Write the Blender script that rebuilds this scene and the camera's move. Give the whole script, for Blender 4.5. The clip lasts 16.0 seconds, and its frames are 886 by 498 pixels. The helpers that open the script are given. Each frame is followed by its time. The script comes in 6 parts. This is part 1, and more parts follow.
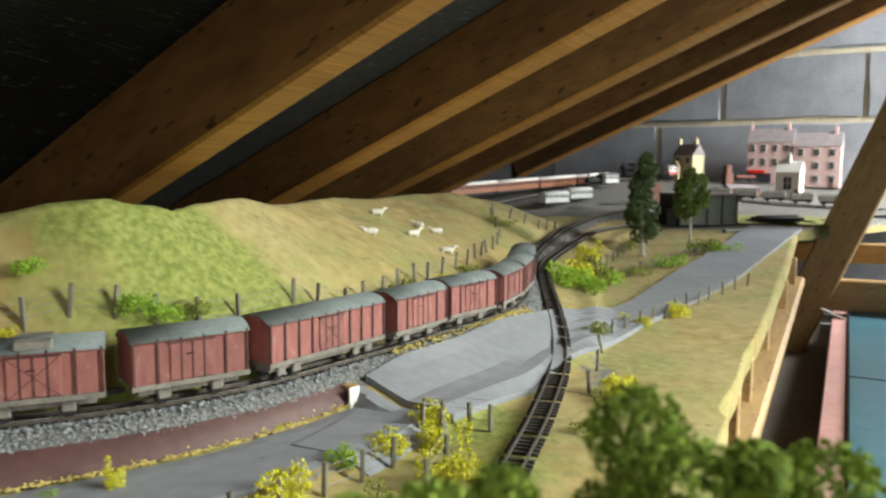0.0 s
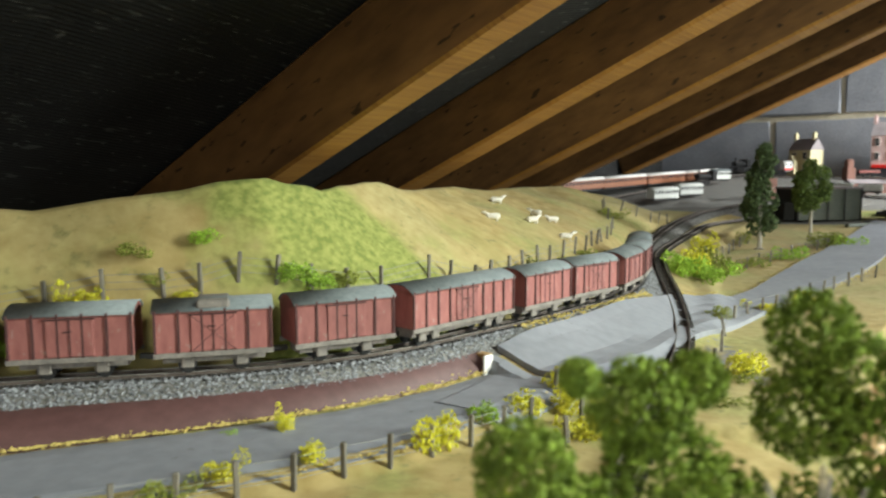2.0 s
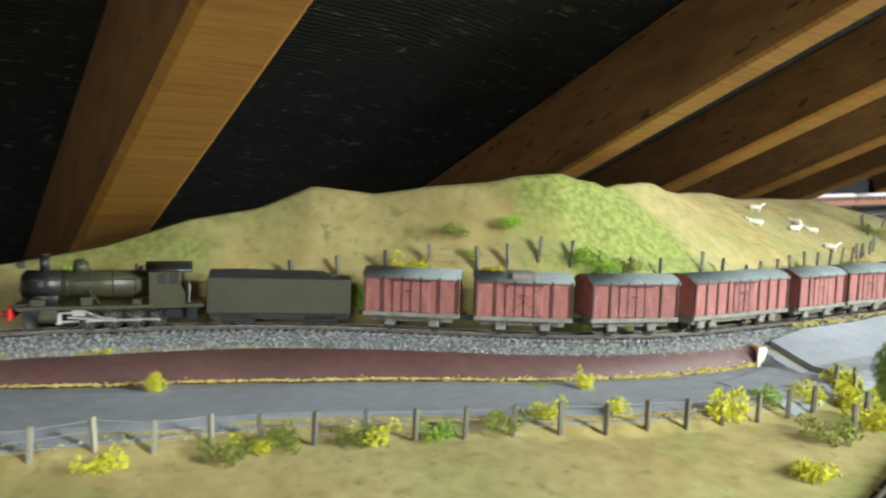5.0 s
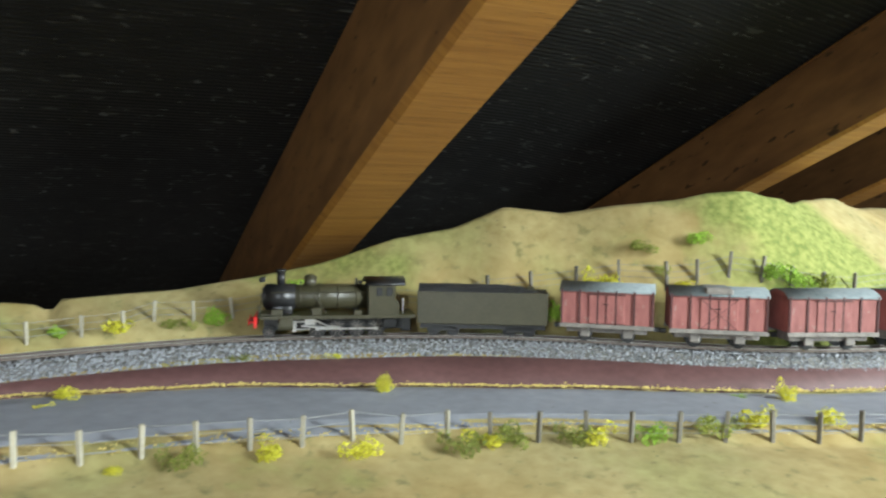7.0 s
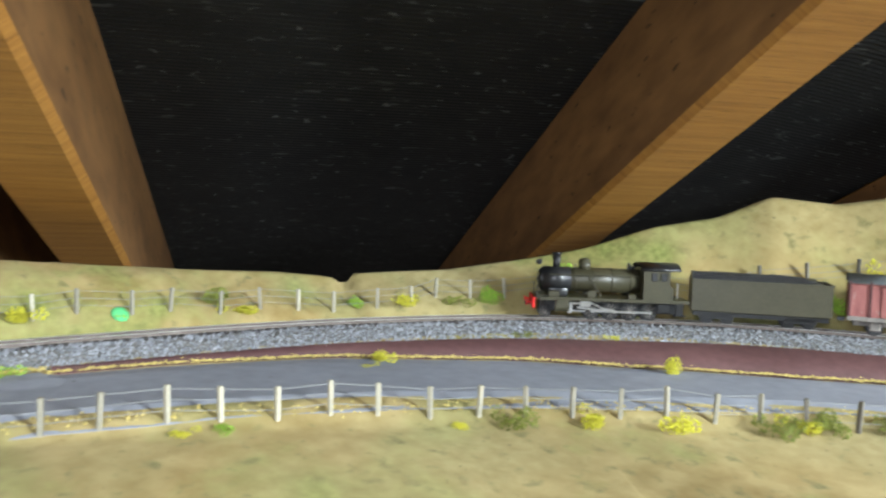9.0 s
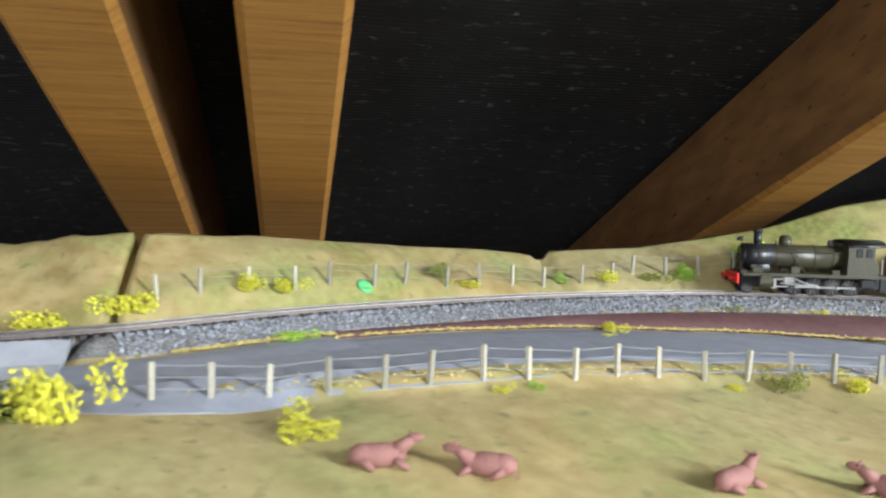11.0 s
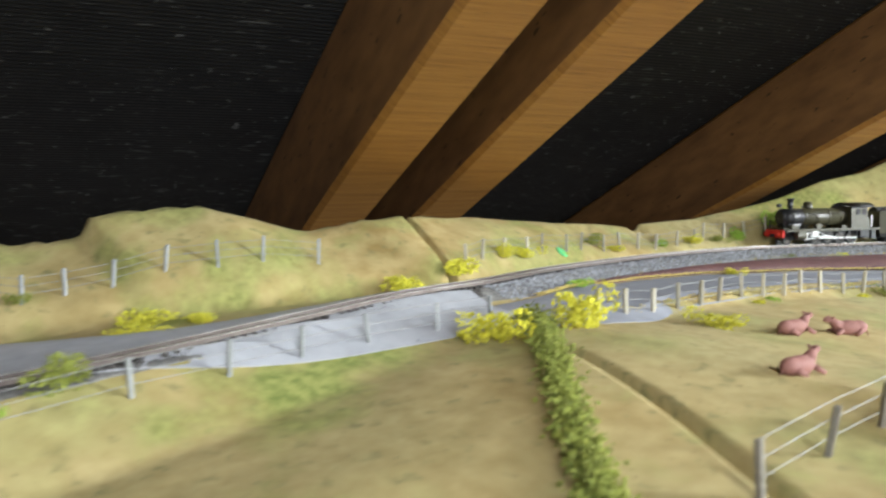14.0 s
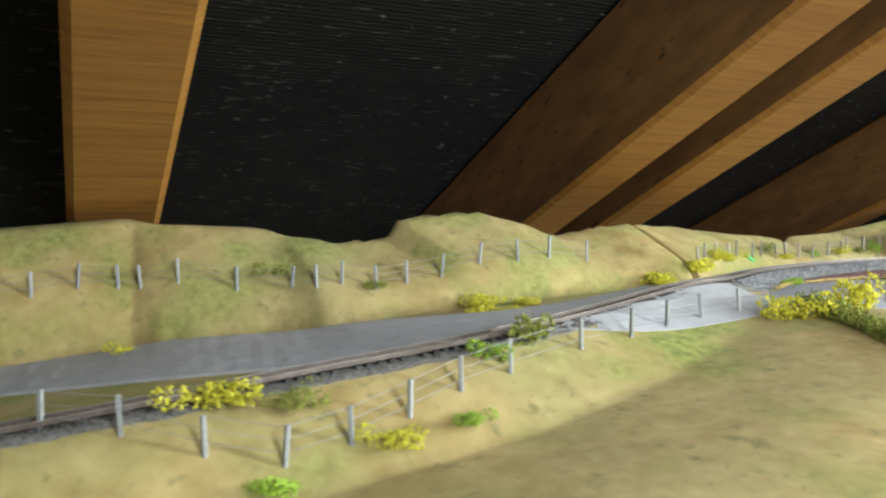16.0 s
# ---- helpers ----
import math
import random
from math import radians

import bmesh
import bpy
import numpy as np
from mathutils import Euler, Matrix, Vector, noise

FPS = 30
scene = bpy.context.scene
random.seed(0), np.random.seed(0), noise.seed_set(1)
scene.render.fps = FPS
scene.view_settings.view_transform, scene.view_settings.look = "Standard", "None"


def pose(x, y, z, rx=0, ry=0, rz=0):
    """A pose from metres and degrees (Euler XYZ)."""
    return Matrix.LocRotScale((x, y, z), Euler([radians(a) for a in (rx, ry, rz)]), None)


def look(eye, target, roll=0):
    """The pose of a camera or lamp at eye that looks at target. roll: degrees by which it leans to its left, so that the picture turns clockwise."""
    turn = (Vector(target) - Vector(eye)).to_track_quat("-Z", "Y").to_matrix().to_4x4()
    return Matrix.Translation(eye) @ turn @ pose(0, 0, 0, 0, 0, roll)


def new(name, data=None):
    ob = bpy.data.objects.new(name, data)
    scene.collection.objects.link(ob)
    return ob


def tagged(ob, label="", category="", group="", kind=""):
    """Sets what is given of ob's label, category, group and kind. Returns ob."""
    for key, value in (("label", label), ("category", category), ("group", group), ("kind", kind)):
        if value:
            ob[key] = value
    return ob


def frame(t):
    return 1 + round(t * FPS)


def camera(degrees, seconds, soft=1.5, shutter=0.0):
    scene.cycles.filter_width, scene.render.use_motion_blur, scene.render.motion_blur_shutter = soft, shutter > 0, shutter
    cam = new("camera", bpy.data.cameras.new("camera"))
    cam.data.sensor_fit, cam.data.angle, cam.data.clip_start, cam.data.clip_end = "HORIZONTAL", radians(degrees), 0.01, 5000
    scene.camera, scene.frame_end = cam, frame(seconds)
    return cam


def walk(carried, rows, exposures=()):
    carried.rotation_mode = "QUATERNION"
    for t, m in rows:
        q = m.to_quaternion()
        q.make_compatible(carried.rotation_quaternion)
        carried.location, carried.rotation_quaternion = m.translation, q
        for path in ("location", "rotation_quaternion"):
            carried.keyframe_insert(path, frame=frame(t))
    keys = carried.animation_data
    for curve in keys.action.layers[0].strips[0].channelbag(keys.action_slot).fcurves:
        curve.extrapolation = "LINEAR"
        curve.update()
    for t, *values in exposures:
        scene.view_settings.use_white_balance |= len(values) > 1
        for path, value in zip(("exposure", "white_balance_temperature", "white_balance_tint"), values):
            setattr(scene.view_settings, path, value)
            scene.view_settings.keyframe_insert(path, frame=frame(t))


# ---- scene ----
cam = camera(60.7, 16.0, soft=2.2, shutter=0.5)
PATH = [
    (0, (0.002, 0.004, 1.156), (-0.001, 1.993, 0.945), 0.3),
    (0.5, (0.0, -0.006, 1.16), (-0.096, 1.982, 0.967), 0.4),
    (1, (-0.003, -0.015, 1.153), (-0.142, 1.972, 0.968), -0.0),
    (1.5, (-0.01, -0.019, 1.145), (-0.202, 1.961, 0.944), -0.2),
    (2, (-0.022, -0.03, 1.139), (-0.281, 1.943, 0.936), -0.2),
    (2.5, (-0.029, -0.036, 1.136), (-0.365, 1.925, 0.929), 0.0),
    (3, (-0.034, -0.041, 1.136), (-0.41, 1.913, 0.929), 0.4),
    (3.5, (-0.052, -0.054, 1.136), (-0.512, 1.882, 0.937), 0.8),
    (5.8, (-0.08, -0.148, 1.124), (-0.986, 1.626, 0.947), 1.1),
    (6, (-0.088, -0.154, 1.125), (-1.019, 1.607, 0.953), 0.7),
    (6.5, (-0.093, -0.166, 1.128), (-1.103, 1.555, 0.988), 0.2),
    (7, (-0.097, -0.179, 1.125), (-1.166, 1.506, 0.991), 0.8),
    (7.5, (-0.118, -0.206, 1.122), (-1.263, 1.428, 0.977), 1.8),
    (8, (-0.134, -0.228, 1.12), (-1.368, 1.34, 0.981), 1.2),
    (8.5, (-0.149, -0.243, 1.115), (-1.475, 1.247, 0.977), 1.2),
    (9, (-0.164, -0.257, 1.112), (-1.542, 1.185, 0.967), 1.7),
    (9.5, (-0.184, -0.281, 1.105), (-1.637, 1.084, 0.945), 2.5),
    (9.7, (-0.189, -0.285, 1.104), (-1.667, 1.052, 0.929), 1.6),
    (11.8, (-0.267, -0.451, 1.094), (-1.635, 1.003, 0.965), 1.9),
    (12, (-0.268, -0.469, 1.094), (-1.603, 1.016, 0.979), 2.1),
    (12.5, (-0.289, -0.524, 1.098), (-1.525, 1.046, 1.037), 1.0),
    (13, (-0.314, -0.563, 1.094), (-1.48, 1.06, 1.034), -0.0),
    (13.5, (-0.364, -0.632, 1.088), (-1.492, 1.017, 1.003), -1.3),
    (14, (-0.415, -0.695, 1.073), (-1.45, 1.011, 0.942), -1.0),
    (14.5, (-0.448, -0.75, 1.066), (-1.5, 0.945, 0.932), -0.7),
    (15, (-0.496, -0.804, 1.066), (-1.561, 0.887, 0.987), 0.4),
    (15.5, (-0.525, -0.853, 1.056), (-1.582, 0.845, 1.008), -0.3),
    (16, (-0.543, -0.889, 1.06), (-1.589, 0.814, 0.997), -0.6),
]
cam.data.dof.use_dof, cam.data.dof.focus_distance, cam.data.dof.aperture_fstop = True, 0.62, 16.0
walk(cam, [(t, look(eye, target, roll)) for t, eye, target, roll in PATH], [(0, 0.05, 6500, 7), (3.5, 0.40, 6250, 5), (7, 0.74, 5800, 9), (9.5, 1.12, 5650, 14), (12.5, 1.08, 5750, 17), (16, 1.22, 6050, 11)])

# ---------------------------------------------------------------- light
world = bpy.data.worlds.new("attic_world")
scene.world = world
world.use_nodes = True
world.node_tree.nodes["Background"].inputs[0].default_value = (0.9, 0.95, 1.0, 1)
world.node_tree.nodes["Background"].inputs[1].default_value = 0.03


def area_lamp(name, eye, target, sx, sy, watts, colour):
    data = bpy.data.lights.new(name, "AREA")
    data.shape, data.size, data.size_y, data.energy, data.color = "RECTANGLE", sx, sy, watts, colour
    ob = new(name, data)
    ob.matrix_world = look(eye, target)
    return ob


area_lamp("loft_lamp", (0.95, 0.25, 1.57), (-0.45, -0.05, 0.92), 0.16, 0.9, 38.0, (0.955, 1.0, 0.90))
# added fill, no lamp known here: lifts the left board and rafter sides
area_lamp("rear_fill", (0.12, -1.00, 1.38), (-0.50, -0.45, 0.98), 0.20, 0.9, 7.5, (0.975, 1.0, 0.95))
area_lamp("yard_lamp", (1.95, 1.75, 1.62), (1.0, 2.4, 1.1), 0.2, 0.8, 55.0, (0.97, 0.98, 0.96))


# ---------------------------------------------------------------- materials
def material(name, c1, c2, scale=40.0, rough=0.8, bump=0.3, metal=0.0, fine=6.0, specks=None, speck_at=0.72, stretch=(1, 1, 1), contrast=(0.3, 0.7), bump_scale=None, space="Object", dist=0.001):
    m = bpy.data.materials.new(name)
    m.use_nodes = True
    nt = m.node_tree
    b = nt.nodes["Principled BSDF"]
    b.inputs["Roughness"].default_value, b.inputs["Metallic"].default_value = rough, metal
    tc = nt.nodes.new("ShaderNodeTexCoord")
    mp = nt.nodes.new("ShaderNodeMapping")
    mp.inputs["Scale"].default_value = stretch
    nt.links.new(tc.outputs[space], mp.inputs[0])
    n1, n2 = nt.nodes.new("ShaderNodeTexNoise"), nt.nodes.new("ShaderNodeTexNoise")
    for n, s in ((n1, scale), (n2, scale * fine)):
        n.inputs["Scale"].default_value, n.inputs["Detail"].default_value = s, 5
        nt.links.new(mp.outputs[0], n.inputs["Vector"])
    mixf = nt.nodes.new("ShaderNodeMath")
    mixf.operation = "MULTIPLY_ADD"
    nt.links.new(n2.outputs[0], mixf.inputs[0])
    mixf.inputs[1].default_value = 0.5
    half = nt.nodes.new("ShaderNodeMath")
    half.operation = "MULTIPLY"
    half.inputs[1].default_value = 0.5
    nt.links.new(n1.outputs[0], half.inputs[0])
    nt.links.new(half.outputs[0], mixf.inputs[2])
    ramp = nt.nodes.new("ShaderNodeValToRGB")
    ramp.color_ramp.elements[0].position, ramp.color_ramp.elements[1].position = contrast
    ramp.color_ramp.elements[0].color, ramp.color_ramp.elements[1].color = (*c1, 1), (*c2, 1)
    nt.links.new(mixf.outputs[0], ramp.inputs[0])
    colour = ramp.outputs[0]
    if specks:
        n3 = nt.nodes.new("ShaderNodeTexNoise")
        n3.inputs["Scale"].default_value = scale * fine * 1.7
        nt.links.new(mp.outputs[0], n3.inputs["Vector"])
        r3 = nt.nodes.new("ShaderNodeValToRGB")
        r3.color_ramp.elements[0].position, r3.color_ramp.elements[1].position = speck_at, speck_at + 0.05
        nt.links.new(n3.outputs[0], r3.inputs[0])
        mx = nt.nodes.new("ShaderNodeMix")
        mx.data_type = "RGBA"
        nt.links.new(r3.outputs[0], mx.inputs[0])
        nt.links.new(colour, mx.inputs[6])
        mx.inputs[7].default_value = (*specks, 1)
        colour = mx.outputs[2]
    nt.links.new(colour, b.inputs["Base Color"])
    if bump:
        bp = nt.nodes.new("ShaderNodeBump")
        bp.inputs["Strength"].default_value, bp.inputs["Distance"].default_value = bump, dist
        nt.links.new(mixf.outputs[0], bp.inputs["Height"])
        nt.links.new(bp.outputs[0], b.inputs["Normal"])
    return m


def random_tint(m, amount=0.25):
    """Varies a material from object to object."""
    nt = m.node_tree
    b = nt.nodes["Principled BSDF"]
    src = b.inputs["Base Color"].links[0].from_socket
    info, hsv, mr = nt.nodes.new("ShaderNodeObjectInfo"), nt.nodes.new("ShaderNodeHueSaturation"), nt.nodes.new("ShaderNodeMapRange")
    mr.inputs[3].default_value, mr.inputs[4].default_value = 1 - amount, 1 + amount
    nt.links.new(info.outputs["Random"], mr.inputs[0])
    nt.links.new(mr.outputs[0], hsv.inputs["Value"])
    nt.links.new(src, hsv.inputs["Color"])
    nt.links.new(hsv.outputs[0], b.inputs["Base Color"])
    return m


def island_tint(m, amount=0.35):
    """Varies a material from loose piece to loose piece."""
    nt = m.node_tree
    b = nt.nodes["Principled BSDF"]
    src = b.inputs["Base Color"].links[0].from_socket
    geo, hsv, mr = nt.nodes.new("ShaderNodeNewGeometry"), nt.nodes.new("ShaderNodeHueSaturation"), nt.nodes.new("ShaderNodeMapRange")
    mr.inputs[3].default_value, mr.inputs[4].default_value = 1 - amount, 1 + amount
    nt.links.new(geo.outputs["Random Per Island"], mr.inputs[0])
    nt.links.new(mr.outputs[0], hsv.inputs["Value"])
    nt.links.new(src, hsv.inputs["Color"])
    nt.links.new(hsv.outputs[0], b.inputs["Base Color"])
    return m


def grass_material():
    """Buff painted scenic ground, with a second, greener scatter where the attribute 'grass' is high, and bare earth where 'earth' is."""
    m = material("scenic_ground", (0.26, 0.205, 0.072), (0.45, 0.39, 0.185), 14, 0.95, 0.9, fine=9, specks=(0.16, 0.14, 0.06), speck_at=0.70)
    nt = m.node_tree
    b = nt.nodes["Principled BSDF"]
    src = b.inputs["Base Color"].links[0].from_socket
    tc = nt.nodes.new("ShaderNodeTexCoord")

    def blend(src, attribute, c1, c2, scale, spread, level=0.0):
        if attribute:
            at = nt.nodes.new("ShaderNodeAttribute")
            at.attribute_name = attribute
        n, add, rp = nt.nodes.new("ShaderNodeTexNoise"), nt.nodes.new("ShaderNodeMath"), nt.nodes.new("ShaderNodeValToRGB")
        n.inputs["Scale"].default_value, n.inputs["Detail"].default_value = scale, 6
        nt.links.new(tc.outputs["Object"], n.inputs["Vector"])
        add.operation = "ADD"
        nt.links.new(n.outputs[0], add.inputs[0])
        if attribute:
            nt.links.new(at.outputs["Fac"], add.inputs[1])
        else:
            add.inputs[1].default_value = level
        rp.color_ramp.elements[0].position, rp.color_ramp.elements[1].position = 0.95 - spread, 0.95 + spread
        nt.links.new(add.outputs[0], rp.inputs[0])
        n2, r2, mx = nt.nodes.new("ShaderNodeTexNoise"), nt.nodes.new("ShaderNodeValToRGB"), nt.nodes.new("ShaderNodeMix")
        n2.inputs["Scale"].default_value, n2.inputs["Detail"].default_value = scale * 8, 4
        nt.links.new(tc.outputs["Object"], n2.inputs["Vector"])
        r2.color_ramp.elements[0].position, r2.color_ramp.elements[1].position = 0.35, 0.65
        r2.color_ramp.elements[0].color, r2.color_ramp.elements[1].color = (*c1, 1), (*c2, 1)
        nt.links.new(n2.outputs[0], r2.inputs[0])
        mx.data_type = "RGBA"
        nt.links.new(rp.outputs[0], mx.inputs[0])
        nt.links.new(src, mx.inputs[6])
        nt.links.new(r2.outputs[0], mx.inputs[7])
        return mx.outputs[2]

    src = blend(src, "", (0.29, 0.205, 0.065), (0.42, 0.325, 0.135), 7, 0.22, 0.38)
    src = blend(src, "", (0.20, 0.205, 0.06), (0.36, 0.35, 0.13), 11, 0.19, 0.28)
    src = blend(src, "", (0.15, 0.14, 0.05), (0.26, 0.23, 0.09), 90, 0.10, 0.27)
    src = blend(src, "grass", (0.145, 0.175, 0.035), (0.28, 0.295, 0.078), 22, 0.24)
    src = blend(src, "earth", (0.10, 0.10, 0.095), (0.24, 0.23, 0.21), 60, 0.10)
    nt.links.new(src, b.inputs["Base Color"])
    return m


def wood_material(name, c1, c2, axis_scale, rough=0.6):
    m = material(name, c1, c2, 1.0, rough, 0.35, fine=5, stretch=axis_scale, contrast=(0.32, 0.66), specks=tuple(v * 0.45 for v in c1), speck_at=0.66, dist=0.002)
    return m


def felt_material():
    """Black ribbed felt with dusty specks."""
    m = material("black_roof_felt", (0.0015, 0.0015, 0.0016), (0.0045, 0.0045, 0.005), 5, 0.85, 0.0, fine=20)
    nt = m.node_tree
    b = nt.nodes["Principled BSDF"]
    src = b.inputs["Base Color"].links[0].from_socket
    tc, mp, wv = nt.nodes.new("ShaderNodeTexCoord"), nt.nodes.new("ShaderNodeMapping"), nt.nodes.new("ShaderNodeTexWave")
    mp.inputs["Rotation"].default_value = (0, 0, radians(32.3))
    nt.links.new(tc.outputs["Object"], mp.inputs[0])
    nt.links.new(mp.outputs[0], wv.inputs["Vector"])
    wv.inputs["Scale"].default_value, wv.inputs["Distortion"].default_value, wv.inputs["Detail"].default_value, wv.inputs["Detail Scale"].default_value = 62, 1.6, 3, 5

    def layer(src, scale, at_, colour, ribbed, stretch):
        mp2 = nt.nodes.new("ShaderNodeMapping")
        mp2.inputs["Scale"].default_value = stretch
        nt.links.new(mp.outputs[0], mp2.inputs[0])
        n, rp, mx = nt.nodes.new("ShaderNodeTexNoise"), nt.nodes.new("ShaderNodeValToRGB"), nt.nodes.new("ShaderNodeMix")
        n.inputs["Scale"].default_value, n.inputs["Detail"].default_value = scale, 4
        nt.links.new(mp2.outputs[0], n.inputs["Vector"])
        rp.color_ramp.elements[0].position, rp.color_ramp.elements[1].position = at_, at_ + 0.07
        value = n.outputs[0]
        if ribbed:
            mul = nt.nodes.new("ShaderNodeMath")
            mul.operation = "MULTIPLY"
            nt.links.new(n.outputs[0], mul.inputs[0])
            nt.links.new(wv.outputs["Fac"], mul.inputs[1])
            value = mul.outputs[0]
        nt.links.new(value, rp.inputs[0])
        mx.data_type = "RGBA"
        nt.links.new(rp.outputs[0], mx.inputs[0])
        nt.links.new(src, mx.inputs[6])
        mx.inputs[7].default_value = (*colour, 1)
        return mx.outputs[2]

    src = layer(src, 40, 0.40, (0.014, 0.014, 0.0135), True, (1, 0.5, 1))
    src = layer(src, 190, 0.62, (0.12, 0.12, 0.115), True, (1, 0.35, 1))
    src = layer(src, 120, 0.66, (0.11, 0.11, 0.105), False, (1, 0.6, 1))
    src = layer(src, 150, 0.63, (0.06, 0.06, 0.057), False, (1, 0.25, 1))
    src = layer(src, 34, 0.76, (0.30, 0.30, 0.29), False, (1, 0.8, 1))
    nt.links.new(src, b.inputs["Base Color"])
    bp = nt.nodes.new("ShaderNodeBump")
    bp.inputs["Strength"].default_value, bp.inputs["Distance"].default_value = 0.3, 0.002
    nt.links.new(wv.outputs["Fac"], bp.inputs["Height"])
    nt.links.new(bp.outputs[0], b.inputs["Normal"])
    return m


GROUND = grass_material()
ROAD = material("grey_road_paint", (0.19, 0.20, 0.225), (0.29, 0.30, 0.335), 9, 0.75, 0.15, fine=10, specks=(0.14, 0.14, 0.14), speck_at=0.72)
ROAD_PALE = material("pale_road_paint", (0.28, 0.29, 0.31), (0.42, 0.43, 0.455), 9, 0.75, 0.15, fine=10, specks=(0.16, 0.16, 0.16), speck_at=0.72)
MAROON = material("maroon_bank_paint", (0.075, 0.034, 0.033), (0.125, 0.060, 0.056), 20, 0.6, 0.2, fine=8)
BALLAST = island_tint(material("ballast_stone", (0.17, 0.175, 0.19), (0.34, 0.35, 0.37), 300, 0.9, 0.2), 0.4)
BALLAST_DARK = island_tint(material("dark_ballast", (0.05, 0.05, 0.05), (0.15, 0.145, 0.14), 300, 0.9, 0.2), 0.5)
SLEEPER = material("sleeper_plastic", (0.02, 0.018, 0.016), (0.055, 0.048, 0.042), 200, 0.8, 0.2)
RAIL = material("rusty_rail", (0.08, 0.06, 0.05), (0.20, 0.17, 0.15), 150, 0.45, 0.1, metal=0.6)
RAIL_TOP = material("rail_head", (0.45, 0.44, 0.42), (0.6, 0.59, 0.57), 150, 0.3, 0.0, metal=0.9)
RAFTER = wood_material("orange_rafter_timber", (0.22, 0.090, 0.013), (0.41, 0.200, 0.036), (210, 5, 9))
# darker timber: shade coloured into the rafter sides; also the plain loft boarding
RAFTER_DARK = wood_material("shaded_side_and_boarding_timber", (0.095, 0.044, 0.014), (0.225, 0.112, 0.036), (5, 16, 16))
PLANK = wood_material("pale_softwood", (0.34, 0.20, 0.08), (0.52, 0.34, 0.15), (6, 30, 30))
FELT = felt_material()
BLOCK = random_tint(material("grey_concrete_block", (0.17, 0.175, 0.20), (0.30, 0.31, 0.34), 12, 0.95, 0.6, fine=14, specks=(0.10, 0.09, 0.08), speck_at=0.68, dist=0.003), 0.12)
MORTAR = material("buff_mortar", (0.42, 0.37, 0.27), (0.62, 0.56, 0.42), 16, 0.95, 0.8, fine=6, dist=0.004)
POST = random_tint(material("weathered_post", (0.26, 0.24, 0.18), (0.42, 0.39, 0.30), 400, 0.9, 0.1), 0.3)
POST_DARK = random_tint(material("dark_post", (0.11, 0.10, 0.08), (0.20, 0.18, 0.14), 400, 0.9, 0.1), 0.3)
WIRE = material("grey_thread", (0.16, 0.16, 0.15), (0.26, 0.26, 0.24), 200, 0.7, 0.0)
YELLOW = island_tint(random_tint(material("yellow_green_foam", (0.44, 0.42, 0.02), (0.66, 0.62, 0.05), 120, 0.9, 0.2), 0.15), 0.25)
LIME = island_tint(random_tint(material("lime_foam", (0.20, 0.36, 0.02), (0.36, 0.52, 0.06), 120, 0.9, 0.2), 0.2), 0.3)
OLIVE = island_tint(random_tint(material("olive_foam", (0.13, 0.16, 0.02), (0.26, 0.28, 0.05), 120, 0.9, 0.2), 0.2), 0.35)
LEAF = island_tint(material("dark_leaf_scatter", (0.035, 0.06, 0.02), (0.09, 0.13, 0.045), 90, 0.9, 0.2), 0.45)
LEAF_MID = island_tint(material("mid_green_scatter", (0.07, 0.11, 0.02), (0.16, 0.22, 0.05), 90, 0.9, 0.2), 0.45)
BARK = material("pale_bark", (0.30, 0.27, 0.23), (0.50, 0.46, 0.40), 160, 0.9, 0.3)
LOCO = material("olive_black_enamel", (0.034, 0.031, 0.015), (0.060, 0.054, 0.030), 60, 0.42, 0.1)
LOCO_BLACK = material("satin_black_enamel", (0.008, 0.008, 0.009), (0.022, 0.022, 0.022), 60, 0.35, 0.1)
RED = material("buffer_beam_red", (0.55, 0.012, 0.012), (0.72, 0.03, 0.02), 60, 0.45, 0.05)
STEEL = material("bright_motion_steel", (0.60, 0.60, 0.60), (0.80, 0.80, 0.80), 100, 0.28, 0.0, metal=0.9)
WAGON = random_tint(material("faded_oxide_red", (0.20, 0.065, 0.058), (0.33, 0.125, 0.11), 70, 0.75, 0.2, fine=4, specks=(0.30, 0.17, 0.15), speck_at=0.66, stretch=(1, 1, 0.35)), 0.15)
WAGON_ROOF = random_tint(material("grey_wagon_roof", (0.11, 0.13, 0.135), (0.20, 0.225, 0.23), 60, 0.95, 0.2), 0.15)
WAGON_FRAME = material("dusty_underframe", (0.12, 0.11, 0.10), (0.28, 0.25, 0.22), 90, 0.9, 0.2)
STRAP = material("dark_wagon_strapping", (0.05, 0.018, 0.018), (0.09, 0.035, 0.033), 90, 0.8, 0.1)
COAL = material("coal_load", (0.004, 0.004, 0.005), (0.022, 0.022, 0.024), 500, 0.5, 1.0, dist=0.002)
WHITE = material("white_paint", (0.74, 0.73, 0.70), (0.82, 0.81, 0.79), 30, 0.7, 0.1)
CREAM = material("cream_card", (0.52, 0.46, 0.27), (0.64, 0.57, 0.36), 30, 0.85, 0.1)
PINK = material("pink_stone_print", (0.50, 0.33, 0.31), (0.62, 0.45, 0.43), 60, 0.85, 0.15, fine=5)
SLATE = material("grey_slate_print", (0.22, 0.19, 0.20), (0.34, 0.30, 0.31), 60, 0.85, 0.1)
GLASS_DARK = material("dark_window", (0.02, 0.02, 0.025), (0.05, 0.05, 0.06), 40, 0.25, 0.0)
BRICK = material("dark_brick_card", (0.13, 0.06, 0.045), (0.22, 0.11, 0.085), 80, 0.9, 0.2)
COACH = material("varnished_coach_brown", (0.20, 0.065, 0.025), (0.32, 0.12, 0.05), 60, 0.5, 0.05)
